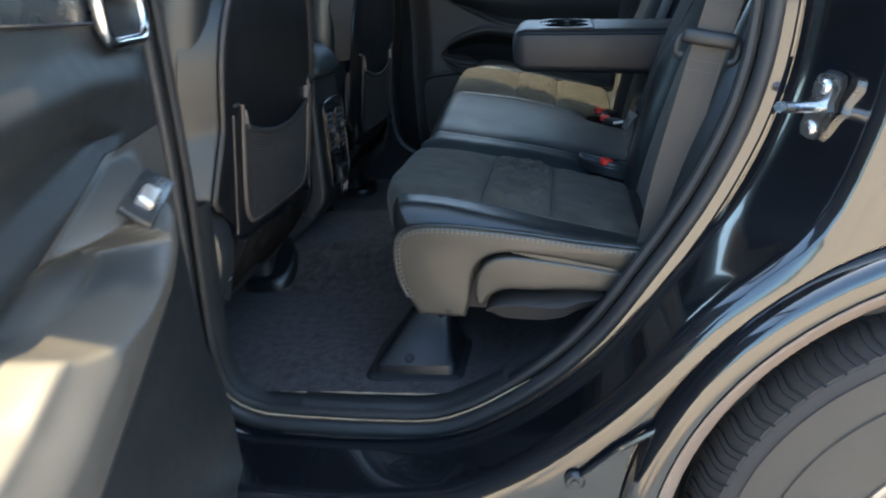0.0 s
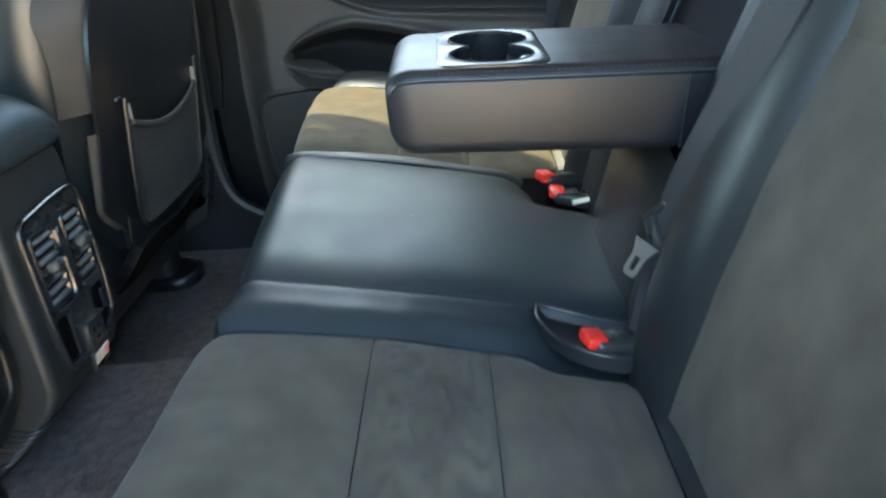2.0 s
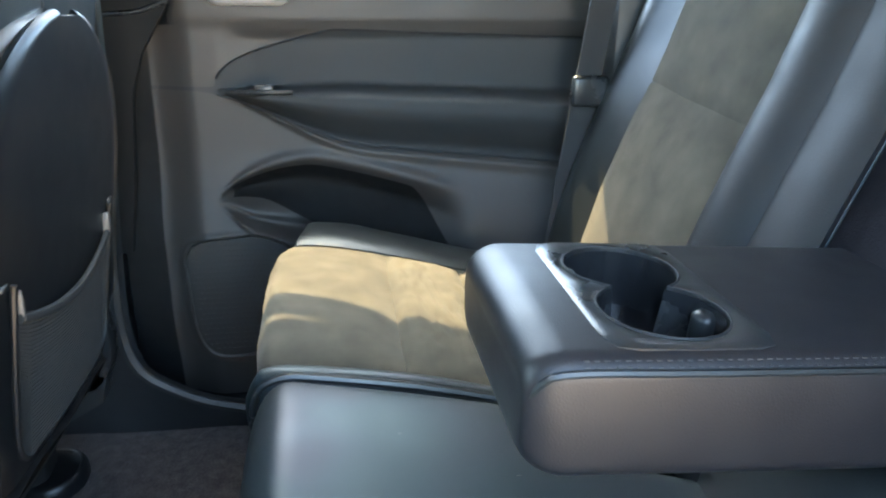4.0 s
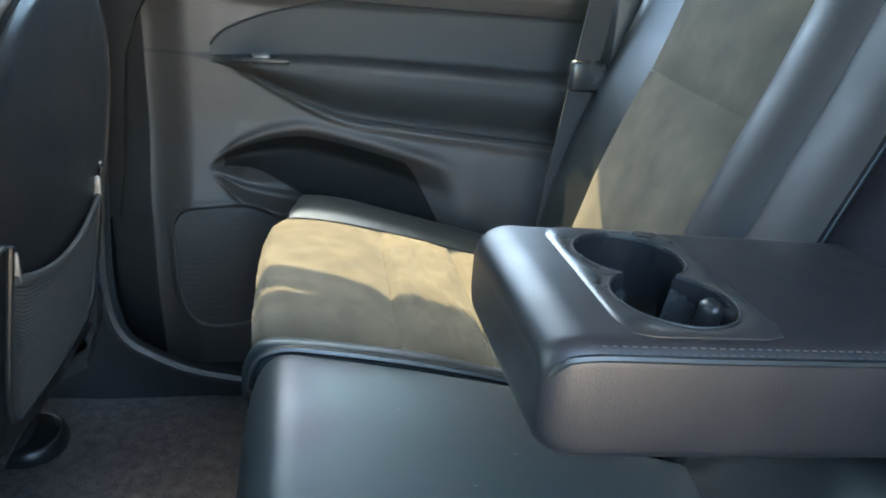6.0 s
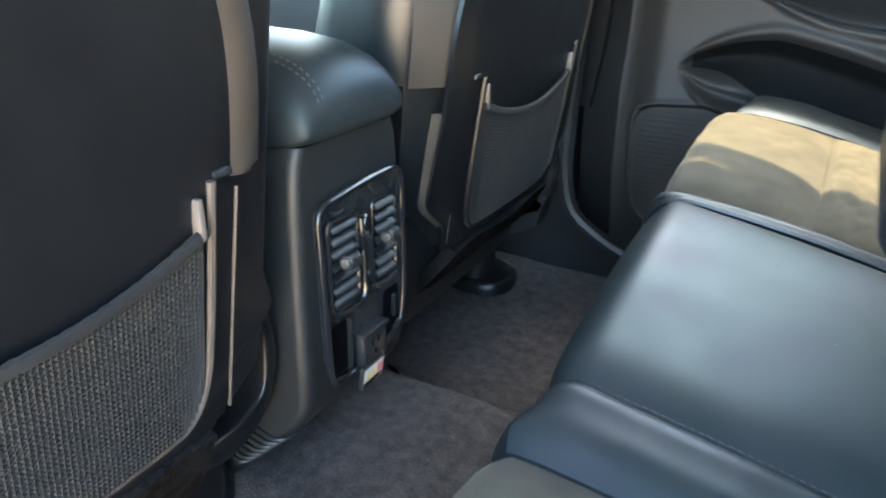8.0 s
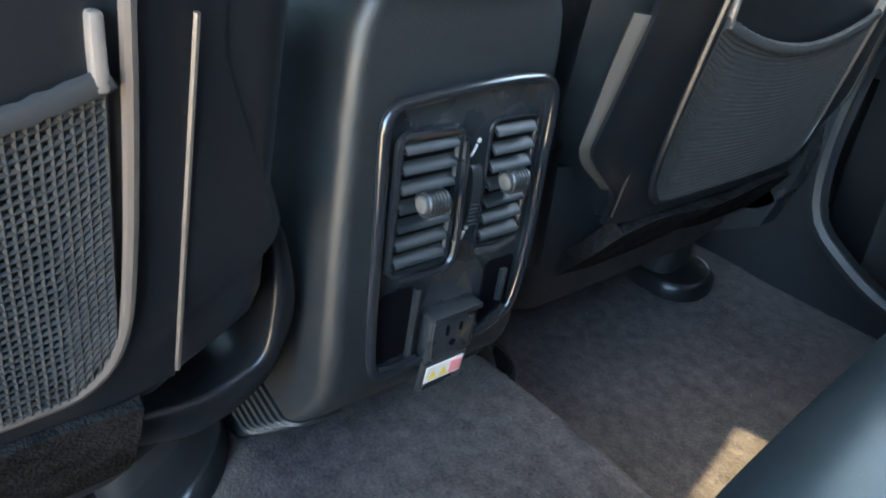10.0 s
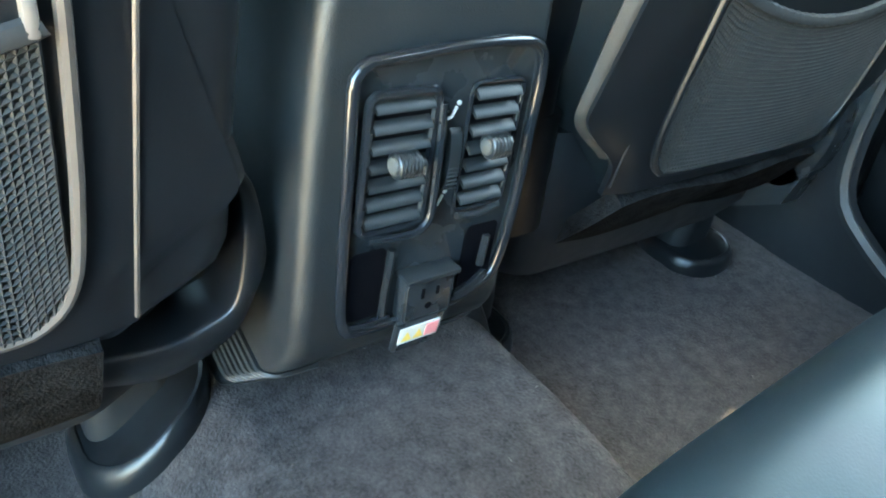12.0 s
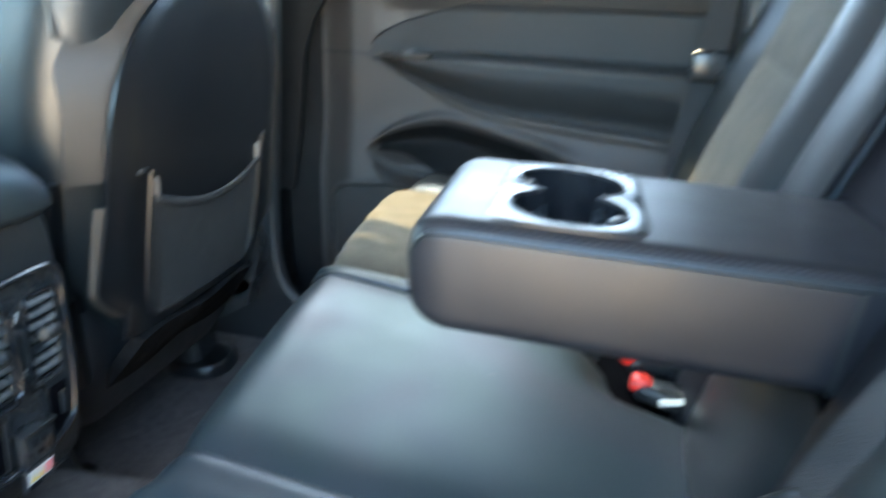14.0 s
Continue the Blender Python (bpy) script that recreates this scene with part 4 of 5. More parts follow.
part("cloth", ribbon([(0.692, 0.236, 0.806), (0.693, 0.232, 0.826), (0.696, 0.232, 0.848), (0.700, 0.236, 0.868)], 0.044, 0.002, (1.0, 0.1, -0.1)), WHITE_TAG, tag)
latch2 = thing("belt_end", "pale belt end curving out of the buckle recess", "belt end")
part("tongue", tube(spline([(0.664, 0.126, 0.806), (0.688, 0.130, 0.808), (0.710, 0.142, 0.808), (0.718, 0.158, 0.816), (0.708, 0.170, 0.836)], 20), 0.0075, 8, flat=0.45), WHITE_TAG, latch2)

# near outboard belt with its guide
belt = thing("shoulder_belt", "grey-black seat belt webbing hanging by the near backrest", "seat belt")
part("webbing", ribbon(spline([(0.676, -0.603, 0.735), (0.700, -0.607, 0.86), (0.728, -0.611, 0.97), (0.745, -0.613, 1.035)], 30), 0.046, 0.0016, (0.95, -0.22, -0.2)), WEBBING, belt)
part("upper_webbing", ribbon(spline([(0.745, -0.613, 1.035), (0.768, -0.615, 1.12), (0.80, -0.618, 1.25), (0.83, -0.62, 1.45)], 24), 0.046, 0.0016, (0.95, -0.22, -0.2)), WEBBING, belt)
gm = pose(0.746, -0.614, 1.049, 0, 12, -12)
for s in (-1, 1):
    part("belt_guide", tube(spline([gm @ Vector((s * x, 0, z)) for x, z in ((0.028, 0.006), (0.036, 0.002), (0.040, -0.008), (0.038, -0.020), (0.030, -0.024))], 16), 0.0058, 8, up=(0, 1, 0)), PLASTIC, belt, "black moulded belt guide")
part("guide_cover", block((0.074, 0.016, 0.021), (0, 0, 0), 0.007, 3, gm @ pose(0, -0.004, 0.004)), PLASTIC, belt)
st = bmesh.new()
for zz in (-0.026, -0.040):
    stitches([gm @ Vector((x, -0.0035, zz)) for x in (-0.022, 0.0, 0.022)], 0.002, 0.0014, 0.0005, bm=st)
for xx in (-0.021, 0.021):
    stitches([gm @ Vector((xx, -0.0035, z)) for z in (-0.026, -0.033, -0.040)], 0.002, 0.0014, 0.0005, bm=st)
tagged(part("stitching", st, THREAD, belt), kind="stuff")
# centre belt
cbelt = thing("shoulder_belt", "dark seat belt webbing across the centre backrest with its latch", "seat belt")
part("webbing", ribbon(spline([(0.6985, -0.186, 0.883), (0.721, -0.207, 0.962), (0.750, -0.229, 1.040), (0.793, -0.246, 1.143), (0.860, -0.277, 1.32)], 30), 0.046, 0.0018, (0.02, -0.79, -0.62)), DARK_WEB, cbelt)
part("lower_webbing", ribbon(spline([(0.6985, -0.186, 0.880), (0.692, -0.195, 0.832), (0.676, -0.205, 0.768)], 10), 0.040, 0.0018, (0.3, -0.85, -0.3)), DARK_WEB, cbelt)
bar_x = Vector((0.02, -0.79, -0.62)).normalized()
bar_z = Vector((0.37, -0.12, 0.92))
bar_z = (bar_z - bar_x * bar_z.dot(bar_x)).normalized()
bar_y = bar_z.cross(bar_x)
lm = Matrix((bar_x, bar_y, bar_z)).transposed().to_4x4()
lm.translation = (0.6965, -0.187, 0.883)
part("latch_cover", block((0.052, 0.010, 0.017), (0, 0, 0), 0.004, 3, lm), SATIN, cbelt, "black latch slider")
for s in (-1, 1):
    part("slider_lug", block((0.008, 0.011, 0.036), (0, 0, 0), 0.0035, 3, lm @ pose(s * 0.026, 0, 0.010)), SATIN, cbelt)
# flat tongue with its slot, hanging from the slider
root, along, wide = Vector((0.6845, -0.199, 0.886)), Vector((-0.53, -0.05, -0.85)).normalized(), Vector((0.26, -0.67, -0.70))
wide = (wide - along * wide.dot(along)).normalized()
face = along.cross(wide)
rim_o = ((0, -0.017), (0.011, -0.0115), (0.018, -0.0095), (0.034, -0.0095), (0.0395, -0.006), (0.0395, 0.006), (0.034, 0.0095), (0.018, 0.0095), (0.011, 0.0115), (0, 0.017))
rim_i = ((0.017, -0.003), (0.018, -0.0036), (0.020, -0.0036), (0.031, -0.0036), (0.033, -0.0025), (0.033, 0.0025), (0.031, 0.0036), (0.020, 0.0036), (0.018, 0.0036), (0.017, 0.003))
part("latch_plate", loft([[root + along * (a * 0.92) + wide * (b * 0.80) + face * d for a, b in ring] for ring, d in ((rim_o, -0.0012), (rim_o, 0.0012), (rim_i, 0.0012), (rim_i, -0.0012), (rim_o, -0.0012))], False), LATCH, cbelt, "satin steel latch plate with a slot")
# far outboard belt and its pillar guide
fbelt = thing("shoulder_belt", "dark seat belt webbing hanging by the far pillar", "seat belt")
part("webbing", ribbon(spline([(0.70, 0.655, 0.78), (0.72, 0.665, 0.95), (0.745, 0.675, 1.10), (0.79, 0.68, 1.40)], 24), 0.046, 0.0018, (0.95, 0.2, -0.2)), DARK_WEB, fbelt)
part("belt_guide", block((0.062, 0.02, 0.05), (0.752, 0.668, 1.125), 0.008, 3), SATIN, fbelt)


# ---- front seats ----
def xr(z):
    return 0.012 + 0.15 * (z - 0.985)


def front_seat(yc, dz, sgn, label):
    """sgn: the side (in y) of the seat that faces its door."""
    t = thing("front_seat", label, "car seat", at=(0, yc, dz), group="front seats")
    rings = []
    for z, hw, dep in ((0.745, 0.150, 0.10), (0.77, 0.172, 0.13), (0.82, 0.205, 0.15), (0.87, 0.245, 0.155), (0.92, 0.260, 0.16), (1.02, 0.265, 0.16), (1.12, 0.262, 0.15), (1.22, 0.25, 0.14), (1.32, 0.225, 0.13), (1.40, 0.18, 0.11), (1.43, 0.12, 0.07)):
        x0 = xr(z) - 0.004
        ring = []
        for a, b in rrect(2 * hw, dep, min(0.055, dep * 0.45), 6):
            ring.append(Vector((x0 - dep / 2 + b - 0.35 * max(0, abs(a) - 0.17) * 0.9, a, z)))
        rings.append(ring)
    part("upholstery", loft(rings), LEATHER, t, "black leather backrest sides")

    def half(z):
        """Half the black panel's width: rounded off towards its top."""
        w = 0.186 + 0.059 * smooth01(0.785, 0.850, z) - (0.038 if sgn < 0 else 0.014) * min(1.0, max(0.0, (z - 0.85) / 0.105))
        return w * math.sqrt(max(0.0, 1 - max(0.0, (z - 1.0) / 0.236) ** 2.6))

    def shell_half(z):
        return 0.262 - 0.012 * smooth01(1.1, 1.2, z) - 0.10 * smooth01(1.2, 1.41, z)

    def shell_x(y, z):
        d = max(0.0, abs(y) - half(z) + 0.012)
        return xr(z) + 0.004 - 0.95 * min(d, 0.012) * 0.3 - 0.95 * max(0.0, min(d, 0.060) - 0.012) - 0.25 * max(0.0, d - 0.060) - 0.10 * max(0.0, z - 1.15)

    def pan(u, v):
        z = 0.762 + 0.472 * u
        y = (2 * v - 1) * max(0.01, half(z))
        return Vector((xr(z) + 0.008 + 0.004 * math.cos(math.pi * y / 0.52) - 0.006 * smooth01(0.75, 1.0, abs(2 * v - 1)) ** 2, y, z))

    def shell(side, z0, z1, wide, mat=BAND, lab="grey satin edge of the seat's back shell"):
        """The satin edge of the back shell beside the black panel, turning forward."""
        def pt(u, v):
            z = z0 + (z1 - z0) * u
            a = max(0.0, half(z) - 0.014)
            b = min(a + wide(z), shell_half(z)) if z < 1.15 else shell_half(z)
            y = (a + (b - a) * v) * side
            return Vector((shell_x(y, z) + 0.001, y, z))
        part("back_shell", grid(pt, 60, 14, thick=-0.003), mat, t, lab)
    shell(-sgn, 0.985, 1.40, lambda z: 0.062)
    # same strip on both seats; the near one is coloured black for its shade
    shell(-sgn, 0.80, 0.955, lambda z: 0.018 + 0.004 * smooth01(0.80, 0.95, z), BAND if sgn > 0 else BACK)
    shell(sgn, 0.84, 1.40, lambda z: 0.062, LEATHER, "black leather edge of the backrest")
    part("panel_edge", tube([Vector((xr(z) + 0.006, sgn * (half(z) + 0.002), z)) for z in np.linspace(0.83, 1.20, 40)], 0.0050, 8, up=(1, 0, 0)), BAND, t)
    part("back_panel", grid(pan, 70, 60, thick=-0.006), BACK, t, "hard black plastic seat back panel")
    # lit tan copy on the near seat, black copy on the far one
    for s in (-1, 1):
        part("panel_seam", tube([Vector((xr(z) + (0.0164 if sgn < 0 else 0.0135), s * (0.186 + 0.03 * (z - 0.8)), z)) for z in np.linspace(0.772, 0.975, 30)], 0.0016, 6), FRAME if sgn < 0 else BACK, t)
    if sgn < 0:
        def side_pt(u, v):
            """The black flank beside the band, rounding forward."""
            z = 0.752 + 0.648 * u
            wide = (0.245 - 0.060 * (1 - smooth01(0.745, 0.80, z))) - 0.10 * smooth01(1.2, 1.41, z)
            a = min(1.0, v * 2.0) * (wide - 0.165 - 0.020)
            q = max(0.0, v - 0.5) * math.pi
            return Vector((xr(z) + 0.005 - 0.022 * (1 - math.cos(q)) - (0.05 if v > 0.99 else 0.0), 0.165 + a + 0.020 * math.sin(q), z))
        part("back_flank", grid(side_pt, 50, 20, thick=-0.003), BACK, t, "black satin flank of the seat back")
        # highlight along the rounded shell, laid on as a lighter band
        part("edge_band", grid(lambda u, v: Vector((xr(0.984 + 0.180 * u) + 0.0135 - 0.004 * (2 * v - 1) ** 2, max(0.02, half(0.984 + 0.180 * u) - 0.017 + (0.026 if u > 0.02 else 0.018) * v), 0.984 + 0.180 * u)), 50, 8, thick=-0.004), BAND, t, "lighter band painting the highlight on the rounded back shell")
    # pocket frame, a U of two rails and a bottom bar
    fr = [(-0.162, 0.988), (-0.162, 0.93), (-0.160, 0.86), (-0.155, 0.812), (-0.140, 0.786), (-0.110, 0.778), (0, 0.776), (0.110, 0.778), (0.140, 0.786), (0.155, 0.812), (0.160, 0.86), (0.162, 0.93), (0.162, 0.988)]
    fpath = spline([Vector((xr(z) + 0.020, y, z)) for y, z in fr], 80)
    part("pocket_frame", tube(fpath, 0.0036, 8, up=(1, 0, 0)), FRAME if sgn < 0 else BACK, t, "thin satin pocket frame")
    for s in (-1, 1):
        part("rail_clip", block((0.010, 0.018, 0.006), (xr(0.992) + 0.014, s * 0.176, 0.990), 0.002), SATIN, t)
        part("hook", block((0.010, 0.006, 0.032), (xr(0.96) + 0.020, s * 0.150, 0.962), 0.002), HOOK, t, "small bright net hook")
    # net
    net = bmesh.new()

    def netp(y, z):
        sag = 0.012 * math.cos(y / 0.16 * math.pi / 2)
        return Vector((xr(z) + 0.020 + sag * 0.5, y, z))

    def top_z(y):
        return 0.922 + 0.030 * (abs(y) / 0.156) ** 2
    for i in range(73):
        y = -0.152 + 0.304 * i / 72
        zb = 0.780 + 0.035 * max(0, (abs(y) - 0.125) / 0.03) ** 2
        n = 14
        tube([netp(y + 0.00015 * (-1) ** k, zb + (top_z(y) - zb) * k / n) for k in range(n + 1)], 0.00125, 4, bm=net, caps=False)
    for k in range(34):
        f = k / 34
        tube([netp(y, 0.782 + 0.035 * max(0, (abs(y) - 0.125) / 0.03) ** 2 * (1 - f) + (top_z(y) - 0.782) * f) for y in np.linspace(-0.152, 0.152, 14)], 0.0014, 4, bm=net, caps=False)
    tagged(part("pocket_net", net, NET, t, "stretched dark grey mesh"), kind="stuff")
    part("net_hem", tube([netp(y, top_z(y)) + Vector((0.0015, 0, 0.0006 * math.sin(y * 700))) for y in np.linspace(-0.154, 0.154, 60)], 0.0042, 8, flat=1.3), NET, t)
    # foot of the backrest, recliner covers, base
    part("lower_flap", grid(lambda u, v: (xr(0.75) + 0.006 - (0.105 if sgn > 0 else 0.078) * u + 0.010 * math.sin(3 * u), -0.165 + 0.33 * v, 0.760 - 0.115 * u + 0.004 * math.sin(9 * v + 4 * u)), 14, 24, thick=0.018), FELT, t, "dark cloth flap under the backrest")
    for s in (-1, 1):
        rc = bmesh.new()
        if s != sgn and sgn < 0:
            # inner side: a slim arched cover over the hinge
            o_ = spline([(0, s * y, z) for y, z in ((0.258, 0.842), (0.268, 0.823), (0.276, 0.775), (0.268, 0.743), (0.250, 0.711), (0.207, 0.692), (0.160, 0.702), (0.135, 0.708))], 40)
            i_ = spline([(0, s * y, z) for y, z in ((0.254, 0.836), (0.259, 0.807), (0.258, 0.769), (0.252, 0.740), (0.236, 0.729), (0.208, 0.721), (0.160, 0.724), (0.135, 0.728))], 40)
            rr = []
            for p, q_ in zip(o_, i_):
                rr.append([Vector((x_, (p.y + (q_.y - p.y) * f), p.z + (q_.z - p.z) * f)) for x_, f in ((-0.075, 0.0), (-0.033, 0.0), (-0.030, 0.03), (-0.028, 0.10), (-0.027, 0.5), (-0.028, 0.90), (-0.030, 0.97), (-0.033, 1.0), (-0.075, 1.0))])
            part("hinge_cover", loft(rr), BACK, t, "satin black hinge cover", angle=60)
            part("hinge_core", block((0.05, 0.075, 0.085), (-0.075, s * 0.222, 0.792), 0.024, 4), PAINT, t, "glossy black hinge core")
        if s != sgn and sgn > 0:
            cov = [[Vector((-0.115 + a + 0.10 * (z - 0.9), s * (0.243 + w) + b, z)) for a, b in rrect(0.150, 0.070, 0.026, 5)] for z, w in ((0.70, -0.022), (0.76, -0.012), (0.80, -0.004), (0.826, 0.0), (0.828, 0.010), (0.86, 0.016), (0.92, 0.014), (0.965, 0.008), (0.985, -0.004))]
            part("hinge_cover", loft(cov), BACK, t, "satin black hinge cover")
        if s == sgn:
            loft([[Vector((-0.058 + r * 0.62 * math.cos(a), s * (0.212 + y), 0.762 + r * math.sin(a))) for a in np.linspace(0, 2 * math.pi, 32, endpoint=False)] for r, y in ((0.085, -0.01), (0.088, 0.02), (0.080, 0.036), (0.062, 0.043), (0.030, 0.040))], True, rc)
            part("recliner_cover", rc, SATIN, t, "satin black recliner cover")
        else:
            rc.free()
        if s == sgn:
            part("side_valance", loft([[Vector((x, s * (0.232 + k), z)) for x, z in ((-0.02, 0.70), (-0.03, 0.66), (-0.09, 0.625), (-0.25, 0.61), (-0.52, 0.61), (-0.52, 0.72), (-0.2, 0.74), (-0.06, 0.735))] for k in (-0.03, 0.0, 0.012)]), SATIN, t)
        # track foot on the carpet
        foot = bmesh.new()

        def ground_z(x, y):
            return floor_z(x, yc + y) - dz
        loft([[Vector((-0.138 + x * k, s * 0.208 + y * k, ground_z(-0.138 + x * k, s * 0.208 + y * k) + z)) for x, y in rrect(0.135, 0.112, 0.052)] for k, z in ((1.02, -0.012), (1.0, 0.012), (0.97, 0.021), (0.91, 0.027), (0.86, 0.028), (0.83, 0.0265), (0.6, 0.028), (0.3, 0.029))], True, foot)
        part("track_foot", foot, BACK, t, "black moulded track end cover")
        part("track_post", loft([[Vector((-0.158 + x * k, s * 0.204 + y * k, ground_z(-0.158, s * 0.204) + z)) for x, y in rrect(0.080, 0.078, 0.022)] for k, z in ((1.0, 0.0), (0.98, 0.05), (0.9, 0.10), (0.8, 0.16))]), DARK, t)
        part("track", block((0.40, 0.035, 0.05), (-0.38, s * 0.200, FZ + 0.060 - dz), 0.006), DARK, t)
    part("seat_base", loft([[Vector((x, y, z)) for x, y in ((a - 0.30, b) for a, b in rrect(w, h, 0.05))] for w, h, z in ((0.42, 0.40, 0.615), (0.46, 0.44, 0.65), (0.50, 0.47, 0.76), (0.48, 0.46, 0.80))]), DARK, t)
    part("headrest", loft([[Vector((xr(1.5) - 0.05 + b, a, z)) for a, b in rrect(w, d, 0.03)] for z, w, d in ((1.445, 0.20, 0.07), (1.46, 0.24, 0.10), (1.53, 0.25, 0.11), (1.58, 0.22, 0.09))]), LEATHER, t)
    return t


front_seat(-0.380, 0.0, -1, "black leather front seat with mesh back pocket by the open door")
front_seat(0.390, 0.005, 1, "black leather front seat with mesh back pocket on the far side")

# ---- centre console ----
con = thing("centre_console", "black plastic centre console with rear air vents and power socket", "console")


def cx(z):
    """Where the console's rear face lies: upright, its foot drawn forward."""
    q = min(z, 0.70)
    foot = -0.0183 - 0.62 * (0.70 - q) * smooth01(0.70, 0.60, q) - 0.088 * (0.70 - q)
    return 0.003 + (foot - 0.003) * smooth01(0.712, 0.640, z)


def con_ring(z, hw, r=0.013):
    x1 = cx(z) - 0.006
    return [Vector((x1 - 0.30 + a, b, z)) for a, b in rrect(0.60, 2 * hw, r, 8)]


part("tower", loft([con_ring(z, hw) for z, hw in ((0.595, 0.112), (0.62, 0.108), (0.65, 0.101), (0.675, 0.098), (0.69, 0.096), (0.705, 0.095), (0.74, 0.094), (0.82, 0.093), (0.90, 0.091), (0.935, 0.089), (0.958, 0.086), (0.972, 0.080))]), PLASTIC, con, "grained black plastic rear tower")
part("front_body", block((0.62, 0.23, 0.30), (-0.62, 0, 0.76), 0.03, 3), PLASTIC, con)
for s in (-1, 1):
    for k in range(7):
        z = 0.655 - 0.0068 * k
        hw = 0.101 + 0.2 * (0.65 - z)
        xe = cx(z) - 0.006
        path = [(xe - 0.013 - 0.060 * (1 - f), s * (hw + 0.001), z + 0.014 * (1 - f)) for f in (0, 0.5)]
        path += [(xe - 0.013 + 0.0145 * math.sin(a), s * (hw - 0.013 + 0.0145 * math.cos(a)), z) for a in np.linspace(0, 1.5, 8)]
        path += [(xe + 0.0012, s * (hw - 0.042 + 0.004 * k), z - 0.002)]
        part("kick_rib", tube(path, 0.0028, 6), PLASTIC, con)
lid = []
for x, k in ((0.012, 0.20), (0.010, 0.38), (0.002, 0.60), (-0.014, 0.78), (-0.04, 0.91), (-0.08, 0.98), (-0.12, 1.0), (-0.20, 1.0), (-0.30, 0.98), (-0.38, 0.85), (-0.39, 0.5)):
    ring = []
    for i in range(36):
        a = 2 * math.pi * i / 36
        c, s_ = math.cos(a), math.sin(a)
        hh = 0.074 if s_ > 0 else 0.026
        e = 0.85 if s_ > 0 else 0.45
        ring.append(Vector((x, (0.090 * (0.80 + 0.20 * k)) * abs(c) ** (0.85 if s_ > 0 else 0.4) * (1 if c > 0 else -1) - 0.004, 0.990 + hh * k * abs(s_) ** e * (1 if s_ > 0 else -1))))
    lid.append(ring)
part("lid", loft(lid), SMOOTH_LEATHER, con, "padded black leather console lid")
st = bmesh.new()
for yy in (-0.058, -0.064):
    run = []
    for x, k in ((0.0095, 0.40), (0.002, 0.60), (-0.014, 0.78), (-0.04, 0.91), (-0.08, 0.98)):
        c = min(0.98, abs((yy + 0.004) / (0.090 * (0.80 + 0.20 * k))) ** (1 / 0.85))
        run.append((x + 0.0012, yy, 0.990 + 0.074 * k * (1 - c * c) ** 0.425 + 0.0012))
    stitches(run, bm=st)
tagged(part("stitching", st, THREAD, con), kind="stuff")


def F(y, z, d=0.0):
    """A point on the console's rear face; d: proud of it."""
    return Vector((cx(z) + d, y, z))


bez = [(-0.060, 0.9150), (0.006, 0.9205), (0.053, 0.9210), (0.070, 0.915), (0.0755, 0.899), (0.0765, 0.862), (0.0775, 0.791), (0.072, 0.742), (0.062, 0.729), (0.032, 0.718), (-0.010, 0.715), (-0.050, 0.7155), (-0.063, 0.7225), (-0.067, 0.760), (-0.069, 0.845), (-0.0705, 0.893), (-0.069, 0.908)]
bezl = spline([Vector((0, y, z)) for y, z in bez + bez[:1]], 96)[:-1]
part("bezel", tube([F(p.y, p.z, 0.003) for p in bezl], 0.0042, 10, closed=True, up=(1, 0, 0)), GLOSS, con, "glossy black bezel round the vents")
fc = Vector((0, 0.004, 0.82))
part("face_plate", loft([[F(fc.y + (p.y - fc.y) * s, fc.z + (p.z - fc.z) * s, d) for p in bezl] for s, d in ((0.99, -0.004), (0.985, 0.0015), (0.955, -0.001), (0.3, -0.001), (0.02, -0.001))]), SATIN, con)


def vent(y0, y1, z0, z1, tab_z, rim=0.0036):
    v = part("vent", tube([F((y0 + y1) / 2 + a, (z0 + z1) / 2 + b, 0.003) for a, b in rrect(y1 - y0 + 0.003, z1 - z0 + 0.003, 0.007)], rim, 8, closed=True, up=(1, 0, 0)), GLOSS, con, "louvred air vent")
    part("vent_back", strips([[F(y, z, 0.0004) for y in (y0, y1)] for z in (z0, z1)]), VOID, v)
    n = 7
    for k in range(n):
        z = z0 + (z1 - z0) * (k + 0.5) / n
        part("slat", loft([[F(y, z + b, 0.001 + a) for a, b in ((0.0, 0.0046), (0.0040, 0.0014), (0.0066, -0.0016), (0.0067, -0.0025), (0.0054, -0.0030), (0.0, 0.0008))] for y in (y0 + 0.002, y1 - 0.002)]), SLAT, v)
    ym = (y0 + y1) / 2 + 0.001
    tb = bmesh.new()
    loft([[F(ym + a, tab_z + r * math.sin(k), 0.0105 + r * math.cos(k)) for k in np.linspace(0, 2 * math.pi, 18, endpoint=False)] for a, r in ((-0.0085, 0.0078), (-0.0078, 0.0086), (0.0078, 0.0086), (0.0085, 0.0078))], True, tb)
    part("vent_tab", tb, KNURL, v, "dark knurled vent tab")
    part("tab_cap", loft([[F(ym - 0.0086 - a, tab_z + r * math.sin(k), 0.0105 + r * math.cos(k)) for k in np.linspace(0, 2 * math.pi, 18, endpoint=False)] for a, r in ((0.0, 0.0060), (0.0014, 0.0054), (0.0020, 0.0036), (0.0022, 0.0008))]), LATCH, v, "satin metal end cap")
    for k in range(-2, 3):
        part("grip_rib", tube([F(ym + k * 0.0028, tab_z + 0.0088 * math.sin(q), 0.0105 + 0.0088 * math.cos(q)) for q in np.linspace(-1.3, 1.3, 9)], 0.0006, 5), KNURL, v)


vent(-0.057, -0.0105, 0.800, 0.893, 0.8500)
vent(0.0195, 0.0605, 0.803, 0.894, 0.8520, 0.0018)
